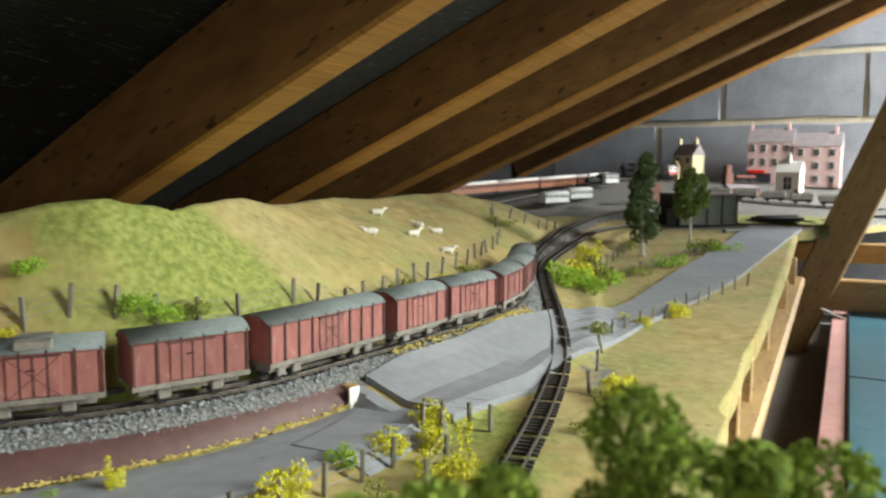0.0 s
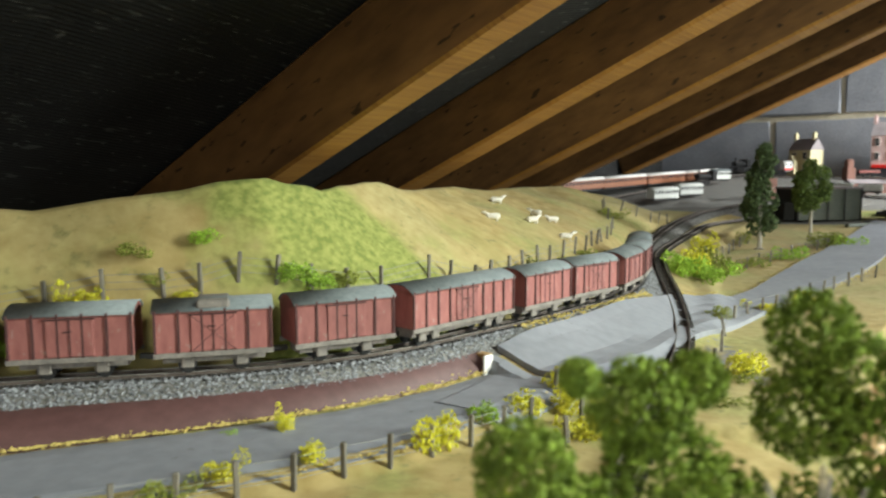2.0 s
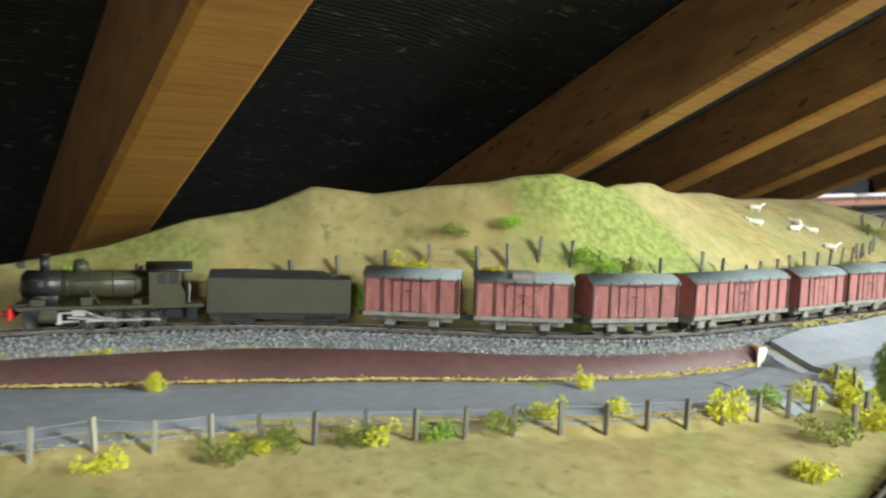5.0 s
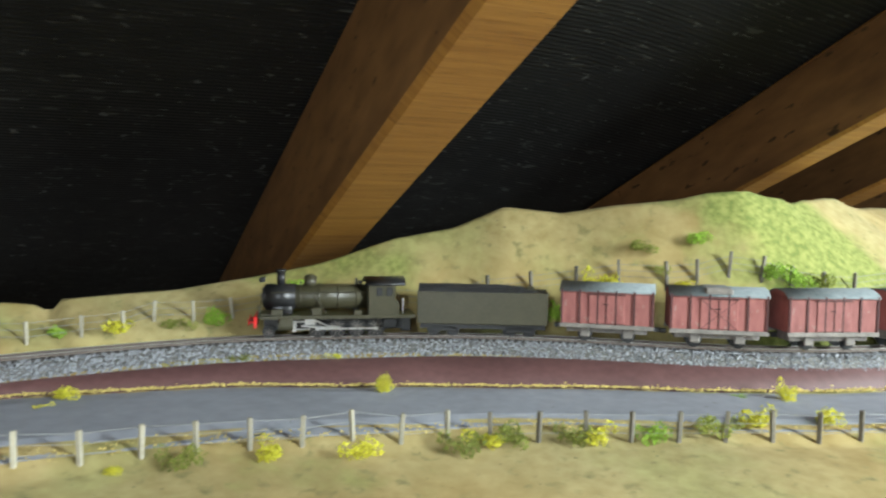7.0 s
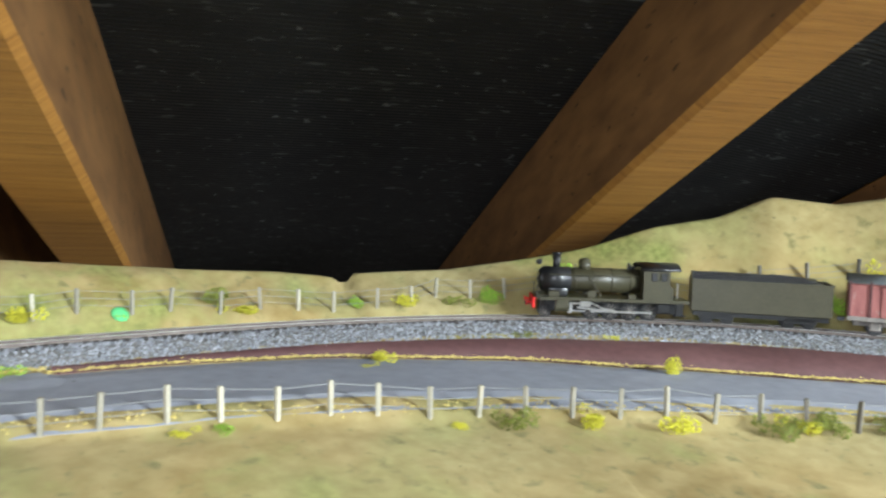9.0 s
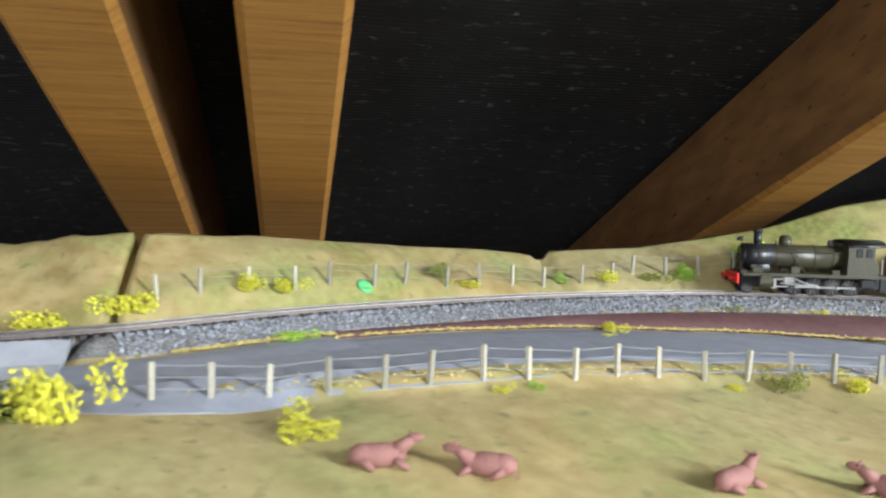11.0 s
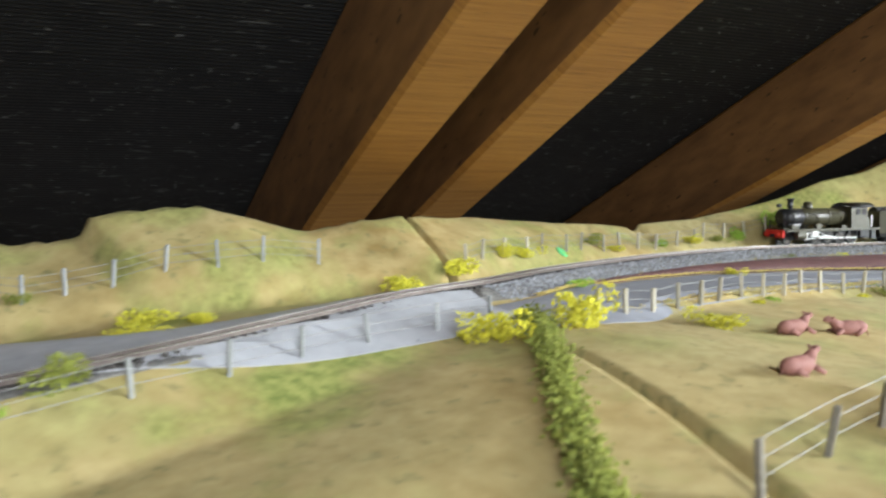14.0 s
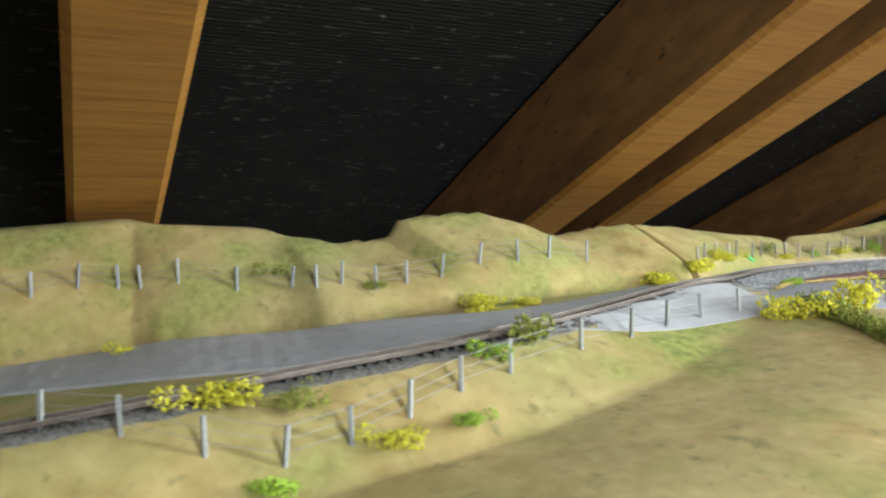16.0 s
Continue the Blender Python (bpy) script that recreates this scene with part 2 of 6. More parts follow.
SHED = material("grey_green_shed", (0.11, 0.13, 0.11), (0.19, 0.21, 0.18), 40, 0.8, 0.1)
SHED_DARK = material("sooty_shed_end", (0.012, 0.012, 0.013), (0.035, 0.035, 0.035), 40, 0.8, 0.1)
WAGON_GREY = random_tint(material("pale_grey_wagon", (0.36, 0.37, 0.35), (0.52, 0.53, 0.50), 80, 0.8, 0.1), 0.15)
YARD = material("yard_cinders", (0.12, 0.115, 0.11), (0.25, 0.24, 0.225), 12, 0.95, 0.5, fine=12)
COW = material("pink_brown_plastic", (0.19, 0.08, 0.065), (0.30, 0.14, 0.115), 200, 0.75, 0.1)
FLEECE = material("fleece_white", (0.62, 0.58, 0.50), (0.78, 0.75, 0.68), 400, 0.95, 0.4)
BLUE = material("blue_sheet", (0.045, 0.14, 0.19), (0.085, 0.21, 0.275), 5, 0.35, 0.05)
PINKBOARD = material("pink_foam_board", (0.55, 0.27, 0.25), (0.66, 0.38, 0.35), 12, 0.9, 0.1)
DARKRED = material("dark_red_cloth", (0.09, 0.008, 0.010), (0.16, 0.016, 0.018), 30, 0.9, 0.3)
LOFT = material("dusty_loft_floor", (0.20, 0.17, 0.14), (0.32, 0.28, 0.24), 6, 0.95, 0.5)
GREENPAINT = material("bright_green_paint", (0.10, 0.48, 0.16), (0.16, 0.60, 0.22), 60, 0.8, 0.1)


# ---------------------------------------------------------------- mesh helpers
def mesh_object(name, bm, mat, smooth=False):
    me = bpy.data.meshes.new(name)
    bm.to_mesh(me)
    bm.free()
    me.materials.append(mat)
    if smooth:
        me.shade_smooth()
    return new(name, me)


def part(name, bm, mat, parent, label="", smooth=False):
    ob = mesh_object(name, bm, mat, smooth)
    ob.parent = parent
    return tagged(ob, label)


def share(name, me, parent, m):
    ob = new(name, me)
    ob.parent = parent
    ob.matrix_local = m
    return ob


def raw_mesh(name, verts, faces, mat, smooth=False):
    me = bpy.data.meshes.new(name)
    me.from_pydata(verts, [], faces)
    me.materials.append(mat)
    if smooth:
        me.shade_smooth()
    me.update()
    return me


def thing(name, m, label, category, group="", kind=""):
    ob = new(name)
    ob.empty_display_size = 0.01
    ob.matrix_world = m
    return tagged(ob, label, category, group, kind)


def box(bm, x0, x1, y0, y1, z0, z1, bevel=0.0):
    r = bmesh.ops.create_cube(bm, size=1, matrix=Matrix.LocRotScale(((x0 + x1) / 2, (y0 + y1) / 2, (z0 + z1) / 2), None, (x1 - x0, y1 - y0, z1 - z0)))
    if bevel:
        edges = {e for v in r["verts"] for e in v.link_edges}
        bmesh.ops.bevel(bm, geom=list(edges), offset=bevel, segments=1, affect="EDGES")
    return bm


def cyl(bm, p, q, r1, r2=None, n=14, caps=True):
    p, q = Vector(p), Vector(q)
    m = Matrix.Translation((p + q) / 2) @ (q - p).to_track_quat("Z", "Y").to_matrix().to_4x4()
    bmesh.ops.create_cone(bm, cap_ends=caps, segments=n, radius1=r1, radius2=r1 if r2 is None else r2, depth=(q - p).length, matrix=m)
    return bm


def ball(bm, c, r, sub=2, scale=(1, 1, 1)):
    bmesh.ops.create_icosphere(bm, subdivisions=sub, radius=r, matrix=Matrix.LocRotScale(c, None, scale))
    return bm


def prism(bm, outline, y0, y1):
    """An outline in x and z, drawn out from y0 to y1."""
    a = [bm.verts.new((x, y0, z)) for x, z in outline]
    b = [bm.verts.new((x, y1, z)) for x, z in outline]
    n = len(outline)
    bm.faces.new(a)
    bm.faces.new(b[::-1])
    for i in range(n):
        bm.faces.new((a[i], b[i], b[(i + 1) % n], a[(i + 1) % n]))
    bmesh.ops.recalc_face_normals(bm, faces=bm.faces)
    return bm


def B():
    return bmesh.new()


def beam(name, p, q, width, depth, mat, label, category, up=(0, 0, 1), kind=""):
    """A sawn timber from p to q; depth is measured along up."""
    p, q = Vector(p), Vector(q)
    x = (q - p).normalized()
    y = Vector(up).cross(x).normalized()
    z = x.cross(y)
    bm = box(B(), 0, (q - p).length, -width / 2, width / 2, -depth / 2, depth / 2, min(0.006, width * 0.08))
    ob = mesh_object(name, bm, mat)
    ob.matrix_world = Matrix.Translation(p) @ Matrix((x, y, z)).transposed().to_4x4()
    return tagged(ob, label, category, "", kind)


# ---------------------------------------------------------------- the line and the lie of the land
LINE = [(-1.02, -0.88), (-0.957, -0.81), (-0.896, -0.74), (-0.84, -0.672), (-0.797, -0.605), (-0.757, -0.545), (-0.722, -0.46), (-0.703, -0.37), (-0.692, -0.28),
        (-0.676, -0.212), (-0.672, -0.12), (-0.654, -0.028), (-0.628, 0.067), (-0.597, 0.143), (-0.552, 0.224), (-0.493, 0.285), (-0.423, 0.343), (-0.342, 0.385),
        (-0.252, 0.416), (-0.193, 0.443), (-0.142, 0.480), (-0.110, 0.514), (-0.077, 0.559), (-0.038, 0.609), (0.006, 0.677), (0.047, 0.735), (0.085, 0.85),
        (0.108, 1.0), (0.133, 1.15), (0.165, 1.28), (0.225, 1.466), (0.283, 1.606), (0.345, 1.728), (0.465, 1.885), (0.62, 2.06), (0.80, 2.23), (1.0, 2.40)]
OFFSET = 3          # the entries of LINE before station 0


def spline(points, step=0.004):
    p = np.array(points, float)
    p = np.vstack([2 * p[0] - p[1], p, 2 * p[-1] - p[-2]])
    out = []
    for i in range(1, len(p) - 2):
        for u in np.linspace(0, 1, 12, endpoint=False):
            a, b, c, d = p[i - 1], p[i], p[i + 1], p[i + 2]
            out.append(0.5 * (2 * b + (c - a) * u + (2 * a - 5 * b + 4 * c - d) * u * u + (3 * b - a - 3 * c + d) * u ** 3))
    out.append(p[-2])
    out = np.array(out)
    for _ in range(10):
        out[1:-1] = 0.25 * out[:-2] + 0.5 * out[1:-1] + 0.25 * out[2:]
    s = np.r_[0, np.cumsum(np.linalg.norm(np.diff(out, axis=0), axis=1))]
    t = np.arange(0, s[-1], step)
    return t, np.stack([np.interp(t, s, out[:, k]) for k in range(out.shape[1])], 1)


S, XY = spline(LINE)
TAN = np.gradient(XY, axis=0)
TAN /= np.linalg.norm(TAN, axis=1)[:, None]
for _ in range(12):
    TAN[1:-1] = 0.25 * TAN[:-2] + 0.5 * TAN[1:-1] + 0.25 * TAN[2:]
TAN /= np.linalg.norm(TAN, axis=1)[:, None]
NOR = np.stack([-TAN[:, 1], TAN[:, 0]], 1)
STATION = [S[np.argmin(np.linalg.norm(XY - np.array(q), axis=1))] for q in LINE]


def at(s, values, key):
    return np.interp(s, [STATION[k + OFFSET] for k in key], values)


def rise(y):
    return 0.052 * np.maximum(0, np.asarray(y) - 1.0)


def plan(s, n):
    """The place in plan of station s along the line, n to its hill side."""
    x, y = np.interp(s, S, XY[:, 0]), np.interp(s, S, XY[:, 1])
    return x + n * np.interp(s, S, NOR[:, 0]), y + n * np.interp(s, S, NOR[:, 1])


def station(x, y):
    """Station and offset of a place in plan."""
    d = np.hypot(XY[:, 0] - x, XY[:, 1] - y)
    i = int(np.argmin(d))
    return S[i], (x - XY[i, 0]) * NOR[i, 0] + (y - XY[i, 1]) * NOR[i, 1]


def wobble(x, y, f, a):
    return a * (np.sin(x * f + 1.3 * np.sin(y * f * 0.7)) + np.sin(y * f * 1.13 + 2.1 + np.sin(x * f * 0.6))) * 0.5


CREST_KEY = [-3, -1.5, -0.32, 0.21, 1.95, 2.8, 3.55, 3.62, 4.1, 4.5, 4.9, 5.2, 5.6, 5.78, 6.2, 6.4, 7.3, 7.8, 8.44, 9.15, 9.5, 9.68, 9.76, 9.86, 10.7, 11.27, 11.86, 12.14, 12.55, 13.04, 13.3, 13.48, 14, 14.42, 15, 15.44, 16.1, 17.4, 18.6, 19.2, 20.4, 23.3, 24.5, 26.6, 27.5, 28]
CREST_Z = [1.100, 1.108, 1.104, 1.098, 1.071, 1.058, 1.056, 1.072, 1.074, 1.074, 1.061, 1.050, 1.055, 1.058, 1.058, 1.060, 1.056, 1.052, 1.047, 1.043, 1.040, 1.037, 1.030, 1.041, 1.044, 1.054, 1.066, 1.074, 1.088, 1.098, 1.110, 1.118, 1.113, 1.121, 1.127, 1.133, 1.136, 1.125, 1.129, 1.131, 1.121, 1.122, 1.112, 1.112, 1.090, 1.050]
NC_KEY = [-3, 0, 1, 2, 3, 4, 5, 6, 7, 9, 12, 16, 17, 18, 19, 20, 21, 22, 24, 26, 28]
NC = [0.31, 0.30, 0.28, 0.255, 0.23, 0.19, 0.15, 0.11, 0.09, 0.08, 0.075, 0.078, 0.09, 0.11, 0.13, 0.16, 0.19, 0.22, 0.24, 0.22, 0.16]
NB_KEY = [-3, 0, 1, 2, 3, 4, 5, 6, 30]
NB = [0.235, 0.225, 0.19, 0.16, 0.135, 0.10, 0.06, 0.018, 0.018]
FIELD_KEY = [-3, 0, 2, 4, 6, 8, 10, 13, 22, 33]
FIELD = [0.962, 0.965, 0.970, 0.984, 0.992, 0.990, 0.984, 0.979, 0.979, 0.982]


def frac(key_list):
    """Stations of fractional entries of LINE."""
    return [float(np.interp(k + OFFSET, range(len(STATION)), STATION)) for k in key_list]


CREST_S, NC_S, NB_S, FIELD_S = frac(CREST_KEY), frac(NC_KEY), frac(NB_KEY), frac(FIELD_KEY)
FENCE_N_S, FENCE_N = frac([5.75, 6.04, 6.57, 7.35, 8.04, 8.68, 9, 10, 10.9, 11.64, 12.2, 12.9, 14.3, 15.8, 16.4, 17.5, 19]), [-0.098, -0.106, -0.127, -0.139, -0.150, -0.158, -0.162, -0.170, -0.176, -0.176, -0.174, -0.166, -0.146, -0.127, -0.119, -0.103, -0.10]
TOE_S, TOE = frac([5, 9.35, 11, 12, 13.6, 15, 16, 19, 21]), [0.030, 0.031, 0.039, 0.039, 0.031, 0.024, 0.021, 0.020, 0.030]
FACE_S, FACE = frac([7.3, 9.35, 10.4, 12, 13.6, 14.8, 15.9, 17, 18.7]), [0.038, 0.043, 0.060, 0.074, 0.070, 0.050, 0.038, 0.033, 0.030]
S_GAP = float(np.interp(OFFSET + 5.75, range(len(STATION)), STATION))
S_WALL0, S_WALL1 = frac([7.3])[0], frac([18.7])[0]
RAIL_Z = 1.014


def sink(s):
    """How far the next board falls away beyond the joint."""
    d = np.maximum(0.0, S_GAP - np.asarray(s))
    return 0.19 * d * d / (d + 0.90)


def land(s, n):
    """Height of the scenic surface."""
    return shaped(s, n) - sink(s)


def shaped(s, n):
    x, y = plan(s, n)
    up = rise(y)
    crest, nc, nb, field = np.interp(s, CREST_S, CREST_Z), np.interp(s, NC_S, NC), np.interp(s, NB_S, NB), np.interp(s, FIELD_S, FIELD)
    q = np.clip((n - nb) / np.maximum(nc - nb, 0.02), 0, 1)
    foot = 1.005 + up
    hill = foot + (np.maximum(crest, foot + 0.004) - foot) * q ** 0.62
    hill = hill + q * (wobble(x, y, 60, 0.0035) + wobble(x, y, 23, 0.005)) * np.clip((nc - n) / 0.02, 0, 1)
    back = np.clip((n - nc) / 0.05, 0, 1)
    hill = hill - back * 0.05
    walled = ((s > S_WALL0) & (s < S_WALL1)).astype(float)
    m = -n
    level = field + 0.008 + up
    toe, face = np.interp(s, TOE_S, TOE), np.interp(s, FACE_S, FACE)
    bank = np.where(m < 0.014, 1.0098 + up, np.where(m < toe, 1.0098 + up - (m - 0.014) / (toe - 0.014) * 0.0078, 0))
    slope = 1.002 + up + (level - 1.002 - up) * np.clip((m - toe) / np.where(walled > 0.5, face - toe, 0.04), 0, 1)
    low = np.where(m < toe, bank, slope)
    here = np.clip((s - S_GAP) / 0.06 + 0.5, 0, 1)
    dip = np.clip((m - 0.14) / 0.16, 0, 1)
    fall = np.clip((m + np.interp(s, FENCE_N_S, FENCE_N) + 0.012) / 0.02, 0, 1)
    low = low - 0.008 * fall * fall * (3 - 2 * fall) * here - 0.013 * dip * dip * (3 - 2 * dip) * (y < 0.45) + fall * (wobble(x, y, 40, 0.0008) + wobble(x, y, 17, 0.0008))
    return np.where(n > 0.0, np.where(n < 0.014, 1.0098 + up, np.maximum(hill, np.where(n < nb, foot, 0))), low)


def ground_at(x, y):
    s, n = station(x, y)
    return float(land(np.array(s), np.array(n)))


FRONT = [(-0.62, -1.15), (-0.50, -0.80), (-0.44, -0.55), (-0.36, -0.32), (-0.24, -0.06), (-0.08, 0.02), (0.09, 0.08), (0.17, 0.30), (0.20, 0.51), (0.30, 0.742), (0.60, 1.31), (0.82, 1.75), (1.25, 2.0)]


def front_n(s):
    """How far the board reaches in front of the line at station s."""
    i = int(np.clip(np.searchsorted(S, s), 0, len(S) - 1))
    p, d = XY[i], -NOR[i]
    best = 0.55
    for (ax, ay), (bx, by) in zip(FRONT[:-1], FRONT[1:]):
        ex, ey = bx - ax, by - ay
        det = d[0] * -ey + d[1] * ex
        if abs(det) > 1e-9:
            u = ((ax - p[0]) * -ey + (ay - p[1]) * ex) / det
            w = (d[0] * (ay - p[1]) - d[1] * (ax - p[0])) / det
            if -0.01 <= w <= 1.01 and u > 0.08:
                best = min(best, u)
    return best


def bell(x, y, cx, cy, rx, ry, turn=0.0):
    c, s_ = math.cos(turn), math.sin(turn)
    u, v = ((x - cx) * c + (y - cy) * s_) / rx, (-(x - cx) * s_ + (y - cy) * c) / ry
    return np.exp(-(u * u + v * v))


def board(name, s0, s1, skew0, skew1, label):
    """One scenic board: the land from station s0 to s1 with its cut ends skewed, a back and an underside."""
    cols = int((s1 - s0) / 0.006)
    nn = np.r_[np.linspace(-1, -0.30, 26, endpoint=False), np.linspace(-0.30, 0, 28, endpoint=False), np.linspace(0, 1, 44)]
    verts, grass, earth = [], [], []
    for i in range(cols + 1):
        u = i / cols
        sm = s0 + (s1 - s0) * u
        reach, nc = front_n(sm), float(np.interp(sm, NC_S, NC)) + 0.05
        nv = np.where(nn < 0, np.where(nn < -0.30, -0.15 - (reach - 0.15) * (-nn - 0.30) / 0.70, 0.5 * nn), nc * nn)
        sv = np.clip(sm + nv.clip(-0.35, 0.3) * (skew0 * (1 - u) ** 4 + skew1 * u ** 4), 0, S[-1])
        x, y = plan(sv, nv)
        z = land(sv, nv)
        verts += list(zip(x, y, z))
        g = 0.62 * bell(x, y, -0.205, 0.525, 0.075, 0.06) + 0.55 * bell(x, y, -0.13, 0.55, 0.06, 0.045) + 0.30 * bell(x, y, -0.55, 0.34, 0.07, 0.05)
        g = g + 0.08 * bell(x, y, -0.55, -0.55, 0.10, 0.14) + 0.24 * bell(x, y, -0.70, -0.07, 0.05, 0.10) + 0.5 * bell(x, y, 0.03, 0.49, 0.04, 0.07) + 0.28 * bell(x, y, -0.66, -0.40, 0.05, 0.15)
        g = g + 0.35 * bell(x, y, 0.85, 1.9, 0.18, 0.12) + 0.16 * ((nv > 0.03) & (sm < S_GAP)) + 0.11
        grass += list(g)
        e = np.where((nv > (-0.028 if sm > S_GAP else -0.017)) & (nv < 0.017), 0.8, 0.0) + 0.7 * ((y > 1.75) & (nv > -0.5)) * (1 - 1.1 * bell(x, y, 0.84, 1.88, 0.16, 0.10)) + 0.55 * bell(x, y, 0.14, 0.62, 0.03, 0.10)
        earth += list(e)
    rows = len(nn)
    count = len(verts)
    faces = [(i * rows + j, (i + 1) * rows + j, (i + 1) * rows + j + 1, i * rows + j + 1) for i in range(cols) for j in range(rows - 1)]
    # skirt: the rim drawn down to a flat underside
    rim = [i * rows for i in range(cols + 1)] + [cols * rows + j for j in range(1, rows)] + [i * rows + rows - 1 for i in range(cols - 1, -1, -1)] + [j for j in range(rows - 2, 0, -1)]
    for k in rim:
        x, y, z = verts[k]
        verts.append((x, y, min(z - 0.012, 0.955 + float(rise(y)))))
    n = len(rim)
    faces += [(rim[k], count + k, count + (k + 1) % n, rim[(k + 1) % n]) for k in range(n)]
    me = raw_mesh(name, [tuple(map(float, v)) for v in verts], faces, GROUND, True)
    for key, values in (("grass", grass), ("earth", earth)):
        a = me.attributes.new(key, "FLOAT", "POINT")
        a.data.foreach_set("value", np.r_[np.array(values, dtype=np.float32), np.zeros(n, dtype=np.float32)].astype(np.float32))
    return tagged(new(name, me), label, "scenic board", "", "structure")


S_END = frac([32.4])[0]
board("ground", S_GAP + 0.004, S_END, 0.62, 0.0, "buff and green painted scenic ground with a steep hill")
board("ground_left", 0.02, S_GAP - 0.004, 0.0, 0.62, "buff painted scenic ground of the next board")


def ribbon(name, left, right, lift, mat, label, thickness=0.003, cols=60, cross=6, level=None):
    """A slab between two lines in plan, lying lift above the land."""
    _, a = spline(left, 0.004)
    _, b = spline(right, 0.004)
    t = np.linspace(0, 1, cols + 1)
    a = np.stack([np.interp(t * (len(a) - 1), range(len(a)), a[:, k]) for k in (0, 1)], 1)
    b = np.stack([np.interp(t * (len(b) - 1), range(len(b)), b[:, k]) for k in (0, 1)], 1)
    verts = []
    for p, q in zip(a, b):
        for j in range(cross + 1):
            x, y = p + (q - p) * j / cross
            verts.append((float(x), float(y), (ground_at(x, y) if level is None or station(x, y)[1] < 0.0 else level - float(sink(station(x, y)[0]))) + (lift if lift > 0.003 or 0 < j < cross else 0.0003)))
    rows = cross + 1
    faces = [(i * rows + j, i * rows + j + 1, (i + 1) * rows + j + 1, (i + 1) * rows + j) for i in range(cols) for j in range(cross)]
    rim = [i * rows for i in range(cols + 1)] + [cols * rows + j for j in range(1, rows)] + [i * rows + cross for i in range(cols - 1, -1, -1)] + [j for j in range(cross - 1, 0, -1)]
    base = len(verts)
    verts += [(verts[k][0], verts[k][1], verts[k][2] - thickness - lift) for k in rim]
    faces += [(rim[k], rim[(k + 1) % len(rim)], base + (k + 1) % len(rim), base + k) for k in range(len(rim))]
    ob = new(name, raw_mesh(name, verts, faces, mat))
    return tagged(ob, label, "road", "", "structure")


def sn_line(s0, s1, n0, n1=None, step=0.03):
    n1 = n0 if n1 is None else n1
    k = max(3, int(abs(s1 - s0) / step))
    return [tuple(float(v) for v in plan(s0 + (s1 - s0) * i / k, n0 + (n1 - n0) * i / k)) for i in range(k + 1)]


def face_n(s):
    return float(np.interp(s, FACE_S, FACE))


def fence_n(s):
    return float(np.interp(s, FENCE_N_S, FENCE_N))


road_s = np.linspace(S_GAP + 0.0, S_WALL1 - 0.005, 40)
ribbon("road", [tuple(map(float, plan(s - 0.026 if i == 0 else s, -face_n(s)))) for i, s in enumerate(road_s)],
       [tuple(map(float, plan(s - 0.062 * (1 - i / 39) ** 3, fence_n(s) + 0.005))) for i, s in enumerate(road_s)], 0.0015, ROAD, "grey painted road beside the embankment", cols=110)
ribbon("road_crossing", [(-0.055, 0.546), (-0.035, 0.580), (0.009, 0.642), (0.066, 0.733), (0.100, 0.789), (0.145, 0.865), (0.220, 0.945), (0.275, 1.04), (0.373, 1.204), (0.52, 1.44), (0.726, 1.798)],
       [(0.008, 0.508), (0.048, 0.556), (0.087, 0.606), (0.112, 0.663), (0.186, 0.776), (0.31, 0.965), (0.431, 1.121), (0.62, 1.42), (0.83, 1.752)], 0.005, ROAD, "grey card road over the branch line", cols=90)
ribbon("road_ramp", [(-0.098, 0.452), (-0.080, 0.488), (-0.068, 0.518), (-0.057, 0.541)], [(-0.040, 0.425), (-0.025, 0.450), (-0.010, 0.478), (0.0055, 0.5045)], 0.0022, ROAD, "grey painted ramp up to the crossing", cols=30)
ribbon("road_left", [(-0.728, -0.215), (-0.735, -0.262), (-0.742, -0.31), (-0.757, -0.365), (-0.788, -0.415), (-0.856, -0.456), (-0.924, -0.493), (-0.997, -0.529), (-1.077, -0.564), (-1.2, -0.62)],
       [(-0.605, -0.275), (-0.622, -0.30), (-0.640, -0.345), (-0.660, -0.395), (-0.685, -0.44), (-0.735, -0.508), (-0.785, -0.552), (-0.830, -0.580), (-0.883, -0.608), (-0.943, -0.634), (-1.06, -0.69)], 0.002, ROAD_PALE, "pale grey road crossing the line", cols=90, level=1.0065)

# maroon face of the embankment
face_s = np.linspace(S_WALL0, S_WALL1, 160)
verts, faces = [], []
for s in face_s:
    toe, foot = float(np.interp(s, TOE_S, TOE)), face_n(s)
    for n, dz in ((-toe - 0.0005, 0.001), (-toe - 0.003, 0.002), (-foot + 0.001, 0.0035), (-foot, -0.004)):
        x, y = plan(s, n)
        verts.append((float(x), float(y), float(land(np.array(s), np.array(n))) + dz))
for i in range(len(face_s) - 1):
    faces += [(i * 4 + j, i * 4 + 4 + j, i * 4 + 5 + j, i * 4 + 1 + j) for j in range(3)]
tagged(new("embankment_face", raw_mesh("embankment_face", verts, faces, MAROON, True)), "maroon painted embankment face below the ballast", "embankment", "", "structure")


# ---------------------------------------------------------------- track
def track(name, s_list, n_list, label, sleeper_mat, gauge=0.012, z_off=0.0, rail_h=0.0026, spacing=0.0072, length=0.021):
    """Two rails on sleepers, along stations and offsets of the line."""
    root = thing(name, Matrix(), label, "railway track", "", "structure")
    pts = np.array([[*plan(s, n), 0] for s, n in zip(s_list, n_list)], float)
    pts[:, 2] = RAIL_Z + rise(pts[:, 1]) + z_off - sink(np.array(s_list))
    return lay(root, pts, sleeper_mat, gauge, rail_h, spacing, length)


